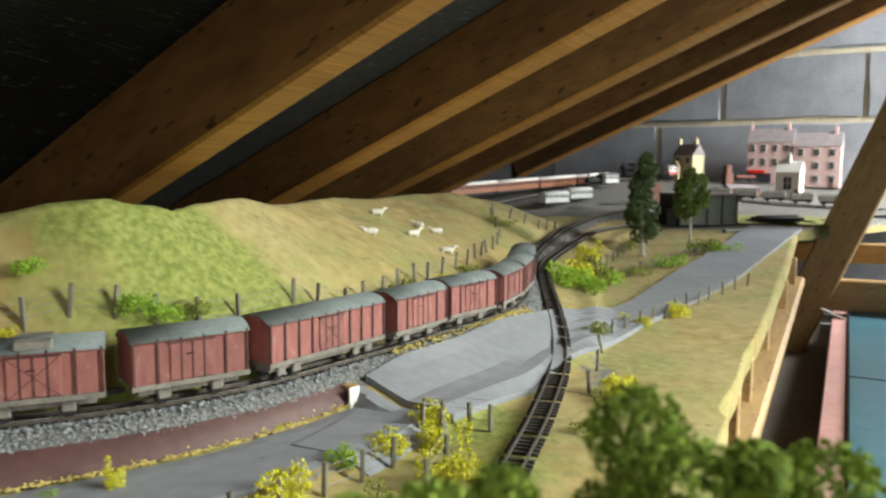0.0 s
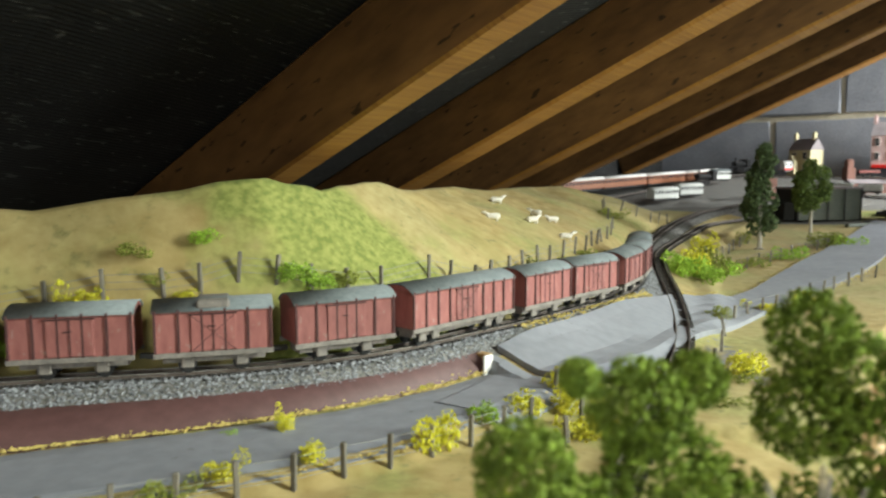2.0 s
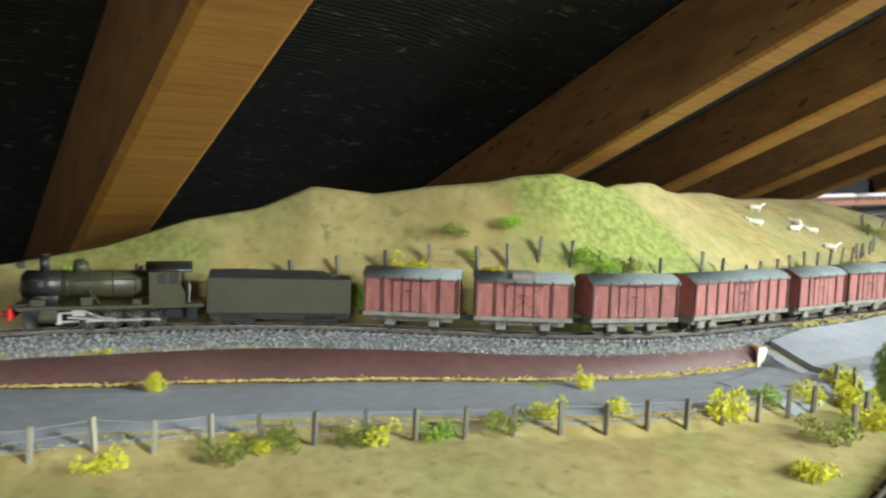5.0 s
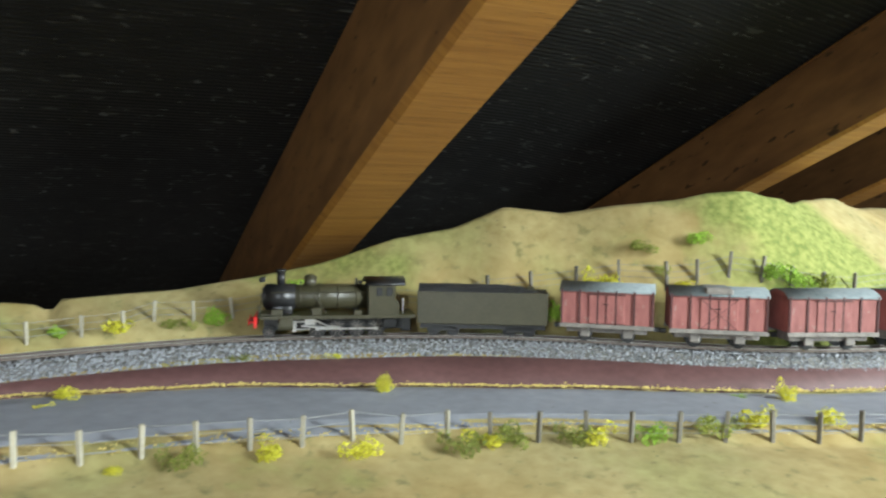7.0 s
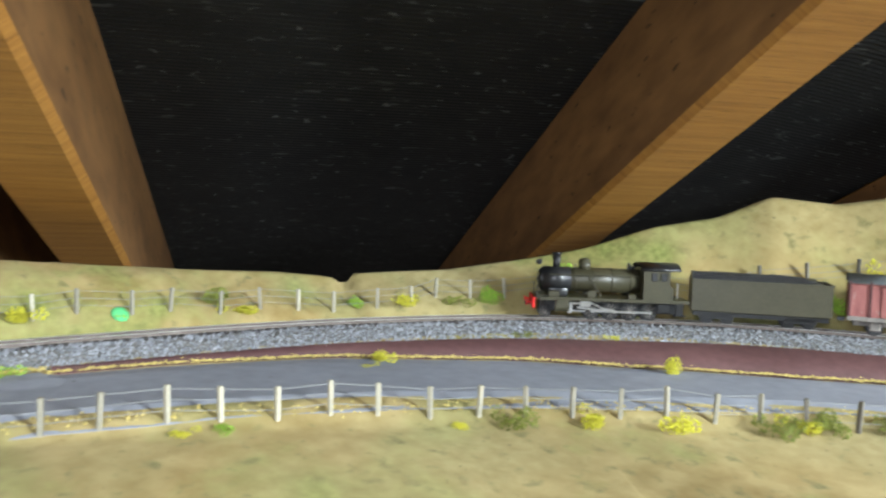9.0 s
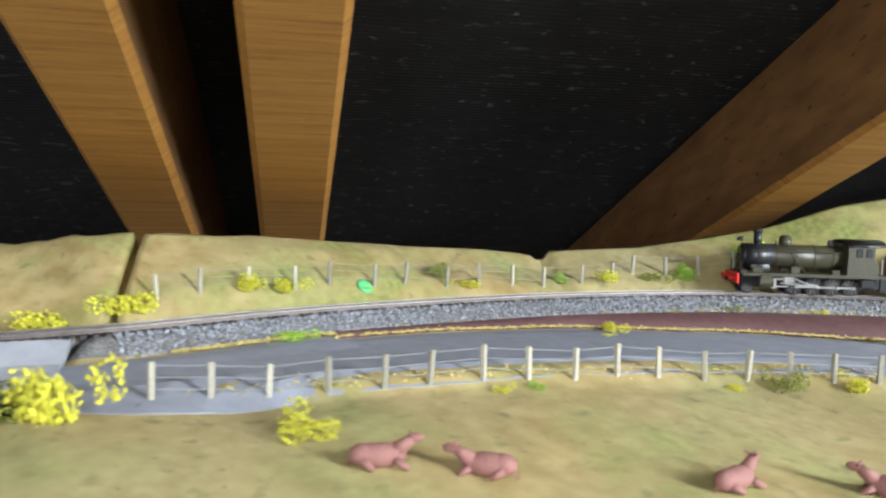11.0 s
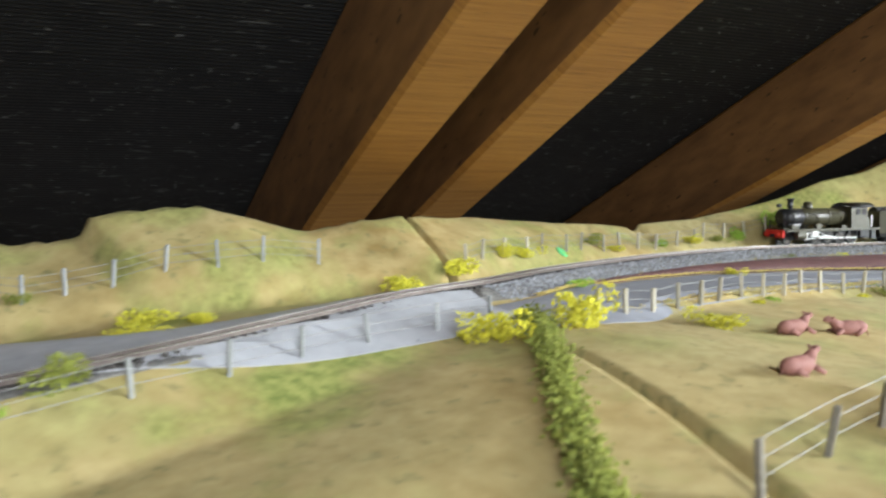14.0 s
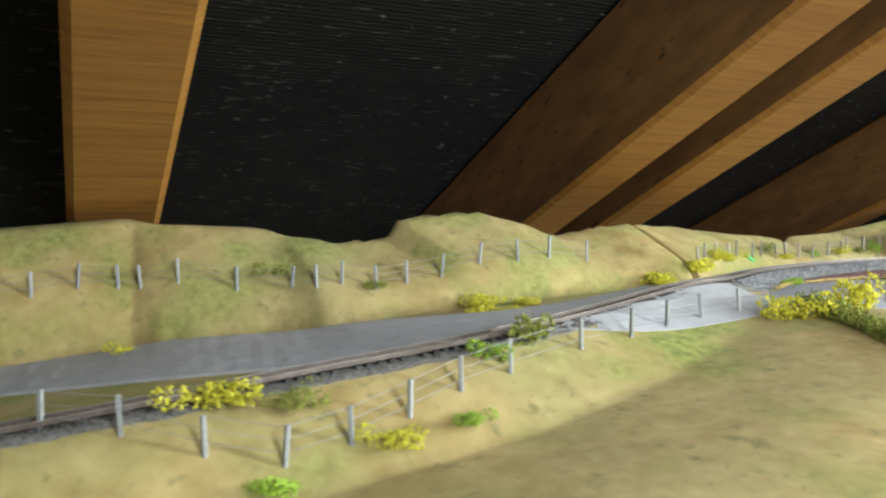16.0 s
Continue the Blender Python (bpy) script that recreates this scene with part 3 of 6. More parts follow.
def lay(root, pts, sleeper_mat, gauge, rail_h, spacing, length):
    _, p = spline(pts, 0.006)
    tg = np.gradient(p, axis=0)
    tg /= np.linalg.norm(tg, axis=1)[:, None]
    nr = np.stack([-tg[:, 1], tg[:, 0], 0 * tg[:, 0]], 1)
    for side in (-1, 1):
        for nm, mat, w, z0, z1 in (("rail", RAIL, 0.0006, -rail_h, -0.0003), ("rail_head", RAIL_TOP, 0.00055, -0.0003, 0.0)):
            vs, fs = [], []
            for c, n in zip(p, nr):
                for o, z in ((-w, z0), (w, z0), (w, z1), (-w, z1)):
                    q = c + n * (side * gauge / 2 + o)
                    vs.append((q[0], q[1], q[2] + z))
            for i in range(len(p) - 1):
                fs += [(i * 4 + j, i * 4 + (j + 1) % 4, i * 4 + 4 + (j + 1) % 4, i * 4 + 4 + j) for j in range(4)]
            ob = new(nm, raw_mesh(nm, [tuple(map(float, v)) for v in vs], fs, mat))
            ob.parent = root
    vs, fs = [], []
    step = spacing / 0.006
    for k in np.arange(0, len(p) - 1, step):
        i = int(k)
        c, n, t = p[i], nr[i], tg[i]
        b = len(vs)
        for dz in (-rail_h - 0.002, -rail_h + 0.0002):
            for u, w in ((-1, -1), (1, -1), (1, 1), (-1, 1)):
                q = c + n * u * length / 2 + t * w * 0.0014
                vs.append((float(q[0]), float(q[1]), float(q[2] + dz)))
        fs += [tuple(b + j for j in f) for f in ((0, 3, 2, 1), (4, 5, 6, 7), (0, 1, 5, 4), (1, 2, 6, 5), (2, 3, 7, 6), (3, 0, 4, 7))]
    ob = new("sleepers", raw_mesh("sleepers", vs, fs, sleeper_mat))
    ob.parent = root
    ob["kind"] = "stuff"
    return root


line_s = np.linspace(0.02, S_END, 120)
track("main_line", line_s, 0 * line_s, "single track of rusty rails on dark sleepers", SLEEPER)


def ground_track(name, pts, label, lift=0.0045):
    root = thing(name, Matrix(), label, "railway track", "", "structure")
    return lay(root, np.array([(x, y, ground_at(x, y) + lift) for x, y in pts]), SLEEPER, 0.012, 0.0026, 0.0072, 0.021)


ground_track("branch_line", [(-0.02, 0.25), (0.005, 0.31), (0.022, 0.36), (0.044, 0.434), (0.070, 0.518), (0.10, 0.636), (0.115, 0.734), (0.124, 0.848), (0.136, 1.0), (0.152, 1.12), (0.195, 1.26), (0.255, 1.42), (0.315, 1.56), (0.41, 1.70), (0.55, 1.86), (0.72, 2.02)], "dark plastic branch track through the road", 0.008)

# loose ballast
rng = np.random.default_rng(5)


def stones(name, count, s0, s1, mat, label, size=(0.0006, 0.0014), spread=((0.0, 1.0),), dark=False, toe=-0.033):
    vs, fs = [], []
    octa = np.array([(1, 0, 0), (0, 1, 0), (-1, 0, 0), (0, -1, 0), (0, 0, 1), (0, 0, -1)], float)
    tri = [(0, 1, 4), (1, 2, 4), (2, 3, 4), (3, 0, 4), (1, 0, 5), (2, 1, 5), (3, 2, 5), (0, 3, 5)]
    ss = rng.uniform(s0, s1, count)
    nn = np.where(rng.random(count) < 0.62, rng.uniform(toe, -0.008, count), rng.uniform(-0.010, 0.017, count))
    nn = np.where(nn < -0.012, nn * np.interp(ss, TOE_S, TOE) / 0.030, nn)
    x, y = plan(ss, nn)
    z = land(ss, nn)
    for i in range(count):
        r = rng.uniform(*size)
        sh = octa * r * rng.uniform(0.6, 1.3, 3) + rng.normal(0, r * 0.18, (6, 3))
        a = rng.uniform(0, 6.3)
        c, s_ = math.cos(a), math.sin(a)
        b = len(vs)
        for v in sh:
            vs.append((float(x[i] + v[0] * c - v[1] * s_), float(y[i] + v[0] * s_ + v[1] * c), float(z[i] + v[2] + r * 0.35)))
        fs += [(b + p, b + q, b + w) for p, q, w in tri]
    return tagged(new(name, raw_mesh(name, vs, fs, mat)), label, "ballast", "", "stuff")


stones("ballast", 21000, S_GAP + 0.01, frac([24])[0], BALLAST, "loose grey stone ballast along the track")
stones("ballast_far", 3500, frac([22.5])[0], S_END, BALLAST_DARK, "fine dark ballast along the far track")
stones("ballast_left", 3500, 0.05, S_GAP - 0.012, BALLAST_DARK, "fine dark ballast along the next board", (0.0003, 0.0006), toe=-0.018)

# ---------------------------------------------------------------- roof
TH, SLOPE, ROOF_H = radians(-32.3), radians(23.0), 1.365
DH, EV = Vector((math.cos(TH), math.sin(TH), 0)), Vector((-math.sin(TH), math.cos(TH), 0))
UPN = Vector((-math.sin(SLOPE) * DH.x, -math.sin(SLOPE) * DH.y, math.cos(SLOPE)))


def roof_lift(u):
    return float(np.interp(u, [-9, 0.4, 0.83, 1.26, 1.7, 2.55, 3.2], [0, 0, 0.077, 0.128, 0.18, 0.30, 0.39]))


def roof_point(u, v, above=0.0):
    """u along the eaves, v up the slope in plan, above: out from the rafters' undersides."""
    p = EV * u + DH * v
    p.z = ROOF_H + math.tan(SLOPE) * v + roof_lift(u)
    return p + UPN * above


def rafter_depth(u):
    return float(np.interp(u, [0.15, 0.33], [0.115, 0.078]))


def rafter(u, width, low=0.0, v0=-1.25, v1=1.9, mat=None):
    depth = rafter_depth(u) + low
    ob = beam("rafter", roof_point(u, v0, depth / 2 - low), roof_point(u, v1, depth / 2 - low), width, depth, mat or RAFTER, "sawn orange-brown timber rafter with shade coloured into its sides", "rafter", UPN, "structure")
    # side faces take the darker timber, standing in for shade on them
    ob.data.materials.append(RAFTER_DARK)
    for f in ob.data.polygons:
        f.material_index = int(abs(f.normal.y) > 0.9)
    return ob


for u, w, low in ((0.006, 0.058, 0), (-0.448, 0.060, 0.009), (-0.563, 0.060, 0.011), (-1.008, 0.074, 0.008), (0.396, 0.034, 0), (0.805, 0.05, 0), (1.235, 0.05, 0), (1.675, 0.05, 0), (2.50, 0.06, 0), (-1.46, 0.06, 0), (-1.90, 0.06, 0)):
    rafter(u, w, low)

verts, faces = [], []
us, vs_ = np.linspace(-3.2, 3.2, 33), np.linspace(-1.3, 1.95, 2)
for u in us:
    for v in vs_:
        verts += [tuple(roof_point(u, v, rafter_depth(u) + 0.002)), tuple(roof_point(u, v, 0.14))]
for i in range(len(us) - 1):
    a, b = i * 4, i * 4 + 4
    faces += [(a, b, b + 2, a + 2), (a + 1, a + 3, b + 3, b + 1)]
tagged(new("ceiling", raw_mesh("ceiling", verts, faces, FELT)), "black ribbed roofing felt above the rafters", "roof felt", "", "structure")


# ---------------------------------------------------------------- gable wall of concrete blocks
U_WALL = 2.86
wall = thing("wall_gable", Matrix(), "grey concrete block gable wall with thick buff mortar", "wall", "", "structure")
WALL_M = Matrix.Translation(EV * U_WALL) @ Matrix((DH, -EV, (0, 0, 1))).transposed().to_4x4()
ob = mesh_object("mortar", box(B(), -1.9, 2.6, -0.10, -0.004, 0.0, 2.9), MORTAR)
ob.parent, ob.matrix_local = wall, WALL_M
block_me = []
for k in range(4):
    bm = box(B(), -0.215, 0.215, -0.006, 0.004 + 0.002 * k, -0.1, 0.1)
    bmesh.ops.subdivide_edges(bm, edges=bm.edges[:], cuts=2, use_grid_fill=True)
    r_ = random.Random(k)
    for v in bm.verts:
        v.co += Vector((r_.uniform(-1, 1) * 0.005, r_.uniform(-0.3, 1) * 0.0015, r_.uniform(-1, 1) * 0.005))
    me = bpy.data.meshes.new("block")
    bm.to_mesh(me)
    bm.free()
    me.materials.append(BLOCK)
    block_me.append(me)
Z_MORTAR, V_JOINT = 1.325, -0.63
for row in range(-4, 6):
    for col in range(-3, 7):
        x = V_JOINT + 0.225 + col * 0.45 + (0.225 if row % 2 else 0.0)
        share("block", block_me[(row * 3 + col) % 4], wall, WALL_M @ Matrix.Translation((x, 0, Z_MORTAR + 0.1125 + row * 0.225)))

# plain shell that closes the loft
for nm, p, size in (("wall_south", EV * -3.1, None),):
    bm = box(B(), -1.9, 2.6, -0.1, 0.0, 0.0, 2.9)
    ob = tagged(mesh_object(nm, bm, MORTAR), "plain end wall of the loft", "wall", "", "structure")
    ob.matrix_world = Matrix.Translation(p) @ Matrix((DH, -EV, (0, 0, 1))).transposed().to_4x4()
bm = box(B(), -1.9, 2.7, -3.1, 3.0, -0.1, 0.0)
ob = tagged(mesh_object("floor", bm, LOFT), "dusty loft floor", "floor", "", "structure")
ob.matrix_world = Matrix((DH, EV, (0, 0, 1))).transposed().to_4x4()
bm = box(B(), 2.3, 2.38, -3.1, 2.86, 0.0, 2.9)
ob = tagged(mesh_object("wall_east", bm, RAFTER_DARK), "boarded far side of the loft", "wall", "", "structure")
ob.matrix_world = Matrix((DH, EV, (0, 0, 1))).transposed().to_4x4()
bm = box(B(), -1.32, -1.27, -3.1, 2.86, 0.0, 1.2)
ob = tagged(mesh_object("wall_eaves", bm, FELT), "dark eaves behind the rafters", "wall", "", "structure")
ob.matrix_world = Matrix((DH, EV, (0, 0, 1))).transposed().to_4x4()
bm = box(B(), 1.80, 2.4, -3.1, 2.86, 2.10, 2.9)
ob = tagged(mesh_object("ceiling_ridge", bm, RAFTER_DARK), "dark boarding at the ridge", "ceiling", "", "structure")
ob.matrix_world = Matrix((DH, EV, (0, 0, 1))).transposed().to_4x4()

# ---------------------------------------------------------------- far yard
yard_z = lambda y: 0.990 + float(rise(y)) + 0.042 * float(np.clip((y - 2.15) / 0.40, 0, 1))
verts, faces = [], []
yu, yv = np.linspace(1.60, 2.85, 40), np.linspace(-1.20, 0.35, 50)
for u in yu:
    for v in yv:
        p = EV * float(u) + DH * float(v)
        verts.append((p.x, p.y, yard_z(p.y) - 0.004 + float(wobble(np.array(p.x), np.array(p.y), 30, 0.0012))))
yard_keep = lambda v: v[1] - 1.87 > 0.49 * (v[0] - 0.86) and v[1] > 1.80
faces = [(i * 50 + j, i * 50 + j + 1, i * 50 + 51 + j, i * 50 + 50 + j) for i in range(39) for j in range(49) if yard_keep(verts[i * 50 + j])]
yard_mesh = raw_mesh("ground_yard", verts, faces, GROUND, True)
yx, yy = np.array([v[0] for v in verts]), np.array([v[1] for v in verts])
near_table = bell(yx, yy, 0.84, 1.90, 0.17, 0.11)
for key, values in (("grass", 0.2 + 0.4 * near_table), ("earth", 0.8 - 1.0 * near_table)):
    yard_mesh.attributes.new(key, "FLOAT", "POINT").data.foreach_set("value", values.astype(np.float32))
tagged(new("ground_yard", yard_mesh), "grey cinder ground of the station yard", "yard", "", "structure")


# ---------------------------------------------------------------- foliage
def foam_mesh(name, mat, seed, blobs, leaves, size, radius=1.0, flat=0.75):
    """Many small clumps gathered round a few centres, with gaps between them, in a unit bush standing on z = 0."""
    r = np.random.default_rng(seed)
    cs = r.normal(0, 0.42, (blobs, 3)) * (1, 1, 0.75)
    cs[:, 2] = np.abs(cs[:, 2]) + 0.25
    vs, fs = [], []
    oct_ = np.array([(1, 0, 0), (0, 1, 0), (-1, 0, 0), (0, -1, 0), (0, 0, 1), (0, 0, -1)], float)
    tri = [(0, 1, 4), (1, 2, 4), (2, 3, 4), (3, 0, 4), (1, 0, 5), (2, 1, 5), (3, 2, 5), (0, 3, 5)]
    for i in range(leaves):
        c = cs[r.integers(blobs)]
        d = r.normal(0, 1, 3)
        d /= np.linalg.norm(d)
        p = c + d * (0.42 * r.uniform(0.45, 1.0) ** 0.6)
        p[2] = max(p[2] * flat, 0.02)
        q = np.linalg.qr(r.normal(0, 1, (3, 3)))[0]
        sh = (oct_ * size * r.uniform(0.5, 1.4) * (1.0, 0.75, 0.45) + r.normal(0, size * 0.15, (6, 3))) @ q
        b = len(vs)
        vs += [tuple(map(float, p + v)) for v in sh]
        fs += [(b + x, b + y, b + z) for x, y, z in tri]
    return raw_mesh(name, vs, fs, mat)


FOAM = {k: [foam_mesh("bush", m, 10 * i + j, 8, 520, 0.060) for j in range(3)] for i, (k, m) in enumerate((("y", YELLOW), ("l", LIME), ("o", OLIVE)))}
FOAM_LABEL = {"y": "yellow-green foam bush on the painted ground", "l": "bright lime foam bush on the painted ground", "o": "olive-green foam bush on the painted ground"}
bush_rng = random.Random(3)


def bush(x, y, r, h, kind="y", z=None, group="bushes on the layout"):
    ob = new("bush", FOAM[kind][bush_rng.randrange(3)])
    zz = ground_at(x, y) if z is None else z
    ob.matrix_world = Matrix.LocRotScale((x, y, zz - 0.001), Euler((0, 0, bush_rng.uniform(0, 6.3))), (r, r, h))
    return tagged(ob, FOAM_LABEL[kind], "bush", group)


# road side, by the posts
for x, y, k in ((-0.424, 0.077, "o"), (-0.396, 0.117, "y"), (-0.361, 0.155, "y"), (-0.319, 0.196, "o"), (-0.309, 0.213, "y"), (-0.259, 0.252, "y"), (-0.229, 0.270, "l"),
                (-0.197, 0.296, "o"), (-0.180, 0.315, "y"), (-0.143, 0.347, "y"), (-0.300, 0.222, "o"), (-0.268, 0.244, "o")):
    bush(x, y, bush_rng.uniform(0.010, 0.013), bush_rng.uniform(0.012, 0.017), k)
for x, y, k in ((-0.506, -0.082, "y"), (-0.501, -0.060, "l"), (-0.443, 0.052, "y")):
    bush(x, y, 0.007, 0.006, k)
# foot of the ballast
for x, y, r, h, k in ((-0.560, 0.096, 0.011, 0.012, "y"), (-0.469, 0.259, 0.006, 0.006, "y"), (-0.412, 0.240, 0.008, 0.022, "y"), (-0.172, 0.388, 0.007, 0.021, "y"), (-0.635, -0.126, 0.013, 0.011, "l"),
                      (-0.545, 0.073, 0.006, 0.006, "y"), (-0.20, 0.375, 0.008, 0.005, "l"), (-0.52, 0.21, 0.007, 0.005, "o"), (-0.105, 0.475, 0.006, 0.005, "y")):
    bush(x, y, r, h, k)
# hillside
for x, y, r, h, k in ((-0.550, 0.287, 0.017, 0.028, "l"), (-0.525, 0.290, 0.012, 0.013, "o"), (-0.577, 0.238, 0.012, 0.017, "l"), (-0.592, 0.212, 0.012, 0.012, "o"), (-0.617, 0.174, 0.016, 0.014, "y"),
                      (-0.643, 0.141, 0.010, 0.012, "l"), (-0.319, 0.424, 0.014, 0.032, "y"), (-0.262, 0.446, 0.013, 0.010, "y"), (-0.296, 0.450, 0.015, 0.013, "o"), (-0.282, 0.444, 0.012, 0.010, "o"),
                      (-0.257, 0.467, 0.014, 0.014, "l"), (-0.198, 0.482, 0.017, 0.019, "l"), (-0.182, 0.492, 0.014, 0.016, "l"), (-0.167, 0.506, 0.014, 0.016, "o")):
    bush(x, y, r, h, k)
for x, y, r, h, k in ((-0.350, 0.405, 0.018, 0.018, "l"), (-0.414, 0.372, 0.018, 0.022, "o"), (-0.440, 0.356, 0.014, 0.022, "y"), (-0.036, 0.687, 0.024, 0.022, "o"), (-0.024, 0.700, 0.017, 0.018, "l"),
                      (0.008, 0.761, 0.019, 0.019, "y"), (0.030, 0.822, 0.019, 0.018, "o"), (0.100, 1.30, 0.022, 0.022, "o"), (-0.685, -0.034, 0.006, 0.004, "l"), (-0.698, -0.096, 0.014, 0.014, "y"),
                      (-0.680, 0.033, 0.014, 0.016, "o"), (-0.663, 0.052, 0.014, 0.010, "y"), (-0.704, -0.123, 0.010, 0.012, "y"), (-0.505, 0.300, 0.012, 0.018, "y"), (-0.487, 0.310, 0.010, 0.020, "o")):
    bush(x, y, r, h, k)
# the crossing and the front corner
for x, y, r, h, k in ((-0.079, 0.386, 0.016, 0.034, "y"), (-0.055, 0.425, 0.012, 0.018, "l"), (-0.030, 0.452, 0.018, 0.022, "y"), (-0.004, 0.495, 0.018, 0.026, "y"), (-0.005, 0.470, 0.016, 0.028, "y"),
                      (0.008, 0.425, 0.018, 0.026, "y"), (-0.022, 0.385, 0.016, 0.016, "o"), (-0.037, 0.322, 0.018, 0.014, "y"), (0.135, 0.585, 0.022, 0.028, "y"), (0.128, 0.560, 0.014, 0.012, "o"),
                      (0.160, 0.770, 0.016, 0.020, "o"), (0.228, 0.845, 0.018, 0.020, "y"), (0.290, 0.915, 0.022, 0.026, "y"), (0.105, 0.500, 0.014, 0.010, "o")):
    bush(x, y, r, h, k)
for x, y, r, h, k in ((0.183, 1.060, 0.034, 0.048, "l"), (0.205, 1.090, 0.034, 0.052, "y"), (0.165, 1.035, 0.026, 0.034, "l"), (0.212, 1.045, 0.028, 0.034, "l"), (0.228, 1.110, 0.030, 0.046, "o"), (0.255, 1.133, 0.030, 0.030, "l"),
                      (0.235, 1.23, 0.026, 0.055, "y"), (0.307, 1.196, 0.026, 0.020, "o"), (0.376, 1.265, 0.030, 0.030, "l"), (0.480, 1.405, 0.040, 0.036, "o"), (0.520, 1.42, 0.034, 0.030, "l"), (0.355, 1.44, 0.018, 0.030, "o")):
    bush(x, y, r, h, k)
# next board and the gap
for x, y, r, h, k in ((-0.805, -0.650, 0.022, 0.018, "y"), (-0.780, -0.632, 0.015, 0.014, "o"), (-0.762, -0.668, 0.014, 0.010, "l"), (-0.735, -0.617, 0.014, 0.013, "y"), (-0.715, -0.585, 0.011, 0.011, "l"),
                      (-0.728, -0.540, 0.012, 0.016, "l"), (-0.720, -0.508, 0.014, 0.020, "o"), (-0.795, -0.415, 0.018, 0.008, "y"), (-0.815, -0.395, 0.020, 0.016, "y"), (-0.785, -0.375, 0.016, 0.010, "y"),
                      (-0.958, -0.463, 0.016, 0.010, "o"), (-1.000, -0.562, 0.016, 0.012, "y"), (-0.885, -0.43, 0.010, 0.008, "o")):
    bush(x, y, r, h, k)
for x, y, r, h, k in ((-0.610, -0.320, 0.022, 0.026, "y"), (-0.574, -0.285, 0.020, 0.034, "y"), (-0.725, -0.240, 0.022, 0.020, "y"), (-0.701, -0.198, 0.020, 0.019, "y"), (-0.705, -0.118, 0.010, 0.016, "y"), (-0.514, -0.198, 0.018, 0.014, "y"),
                      (-0.40, -0.215, 0.008, 0.006, "y"), (-0.33, -0.215, 0.020, 0.022, "y"), (-0.345, -0.255, 0.016, 0.018, "o"), (-0.375, -0.31, 0.018, 0.018, "o"), (-0.40, -0.345, 0.020, 0.016, "o")):
    bush(x, y, r, h, k, group="bushes by the board joint")

# hedge along the joint
r_ = np.random.default_rng(21)
hvs, hfs = [], []
HEDGE = np.array([(-0.612, -0.272), (-0.588, -0.303), (-0.560, -0.352), (-0.530, -0.41), (-0.503, -0.455), (-0.475, -0.497)])
octa = np.array([(1, 0, 0), (0, 1, 0), (-1, 0, 0), (0, -1, 0), (0, 0, 1), (0, 0, -1)], float)
octf = [(0, 1, 4), (1, 2, 4), (2, 3, 4), (3, 0, 4), (1, 0, 5), (2, 1, 5), (3, 2, 5), (0, 3, 5)]
for i in range(4200):
    u = r_.uniform(0.15, len(HEDGE) - 1.01)
    k = int(u)
    p = HEDGE[k] + (HEDGE[k + 1] - HEDGE[k]) * (u - k)
    w = r_.normal(0, 0.0042, 2)
    z = ground_at(*p) + abs(r_.normal(0, 0.0045))
    q = np.linalg.qr(r_.normal(0, 1, (3, 3)))[0]
    sh = (octa * 0.0011 * r_.uniform(0.5, 1.3)) @ q + (p[0] + w[0], p[1] + w[1], z)
    b = len(hvs)
    hvs += [tuple(map(float, v)) for v in sh]
    hfs += [(b + x, b + y, b + c) for x, y, c in octf]
tagged(new("hedge", raw_mesh("hedge", hvs, hfs, OLIVE)), "low olive scatter hedge along the board joint", "hedge")


# grass fringe along painted edges
def fringe(name, lines, count, mat, label, size=0.0009, spread=0.0013):
    vs, fs = [], []
    per = count // len(lines)
    for ln in lines:
        a = np.array(ln)
        u = r_.uniform(0, len(a) - 1.001, per)
        k = u.astype(int)
        p = a[k] + (a[k + 1] - a[k]) * (u - k)[:, None] + r_.normal(0, spread, (per, 2))
        for x, y in p:
            sh = octa * size * r_.uniform(0.4, 1.3) * (1.3, 1.3, 0.8) + r_.normal(0, size * 0.2, (6, 3)) + (x, y, ground_at(x, y) + size * 0.4 + 0.0025)
            b = len(vs)
            vs += [tuple(map(float, v)) for v in sh]
            fs += [(b + i, b + j, b + c) for i, j, c in octf]
    return tagged(new(name, raw_mesh(name, vs, fs, mat)), label, "grass", "", "stuff")


STRAW = island_tint(material("straw_scatter", (0.46, 0.36, 0.10), (0.62, 0.50, 0.16), 200, 0.95, 0.2), 0.3)
fringe("grass_fringe", [[plan(s, -face_n(s) - 0.0012) for s in np.linspace(S_GAP + 0.03, S_WALL1, 160)]] * 2, 2600, STRAW, "straw-coloured scatter along the foot of the embankment")
fringe("grass_verge", [[plan(s, fence_n(s) + 0.003) for s in np.linspace(S_GAP + 0.02, S_WALL1 - 0.01, 120)]], 700, STRAW, "straw-coloured scatter along the road edge", 0.0007, 0.0022)
fringe("grass_verge_far", [[(-0.037, 0.586), (0.005, 0.648), (0.062, 0.739), (0.096, 0.795)], [(0.149, 0.875), (0.225, 0.955), (0.373, 1.210), (0.52, 1.445)], [(0.20, 0.826), (0.31, 0.970), (0.431, 1.117), (0.62, 1.416)]], 1500, STRAW, "straw-coloured scatter beside the card road", 0.001, 0.004)


# ---------------------------------------------------------------- fences
def post_mesh(w, h, mat):
    bm = box(B(), -w / 2, w / 2, -w / 2, w / 2, -0.003, h, w * 0.12)
    me = bpy.data.meshes.new("post")
    bm.to_mesh(me)
    bm.free()
    me.materials.append(mat)
    return me


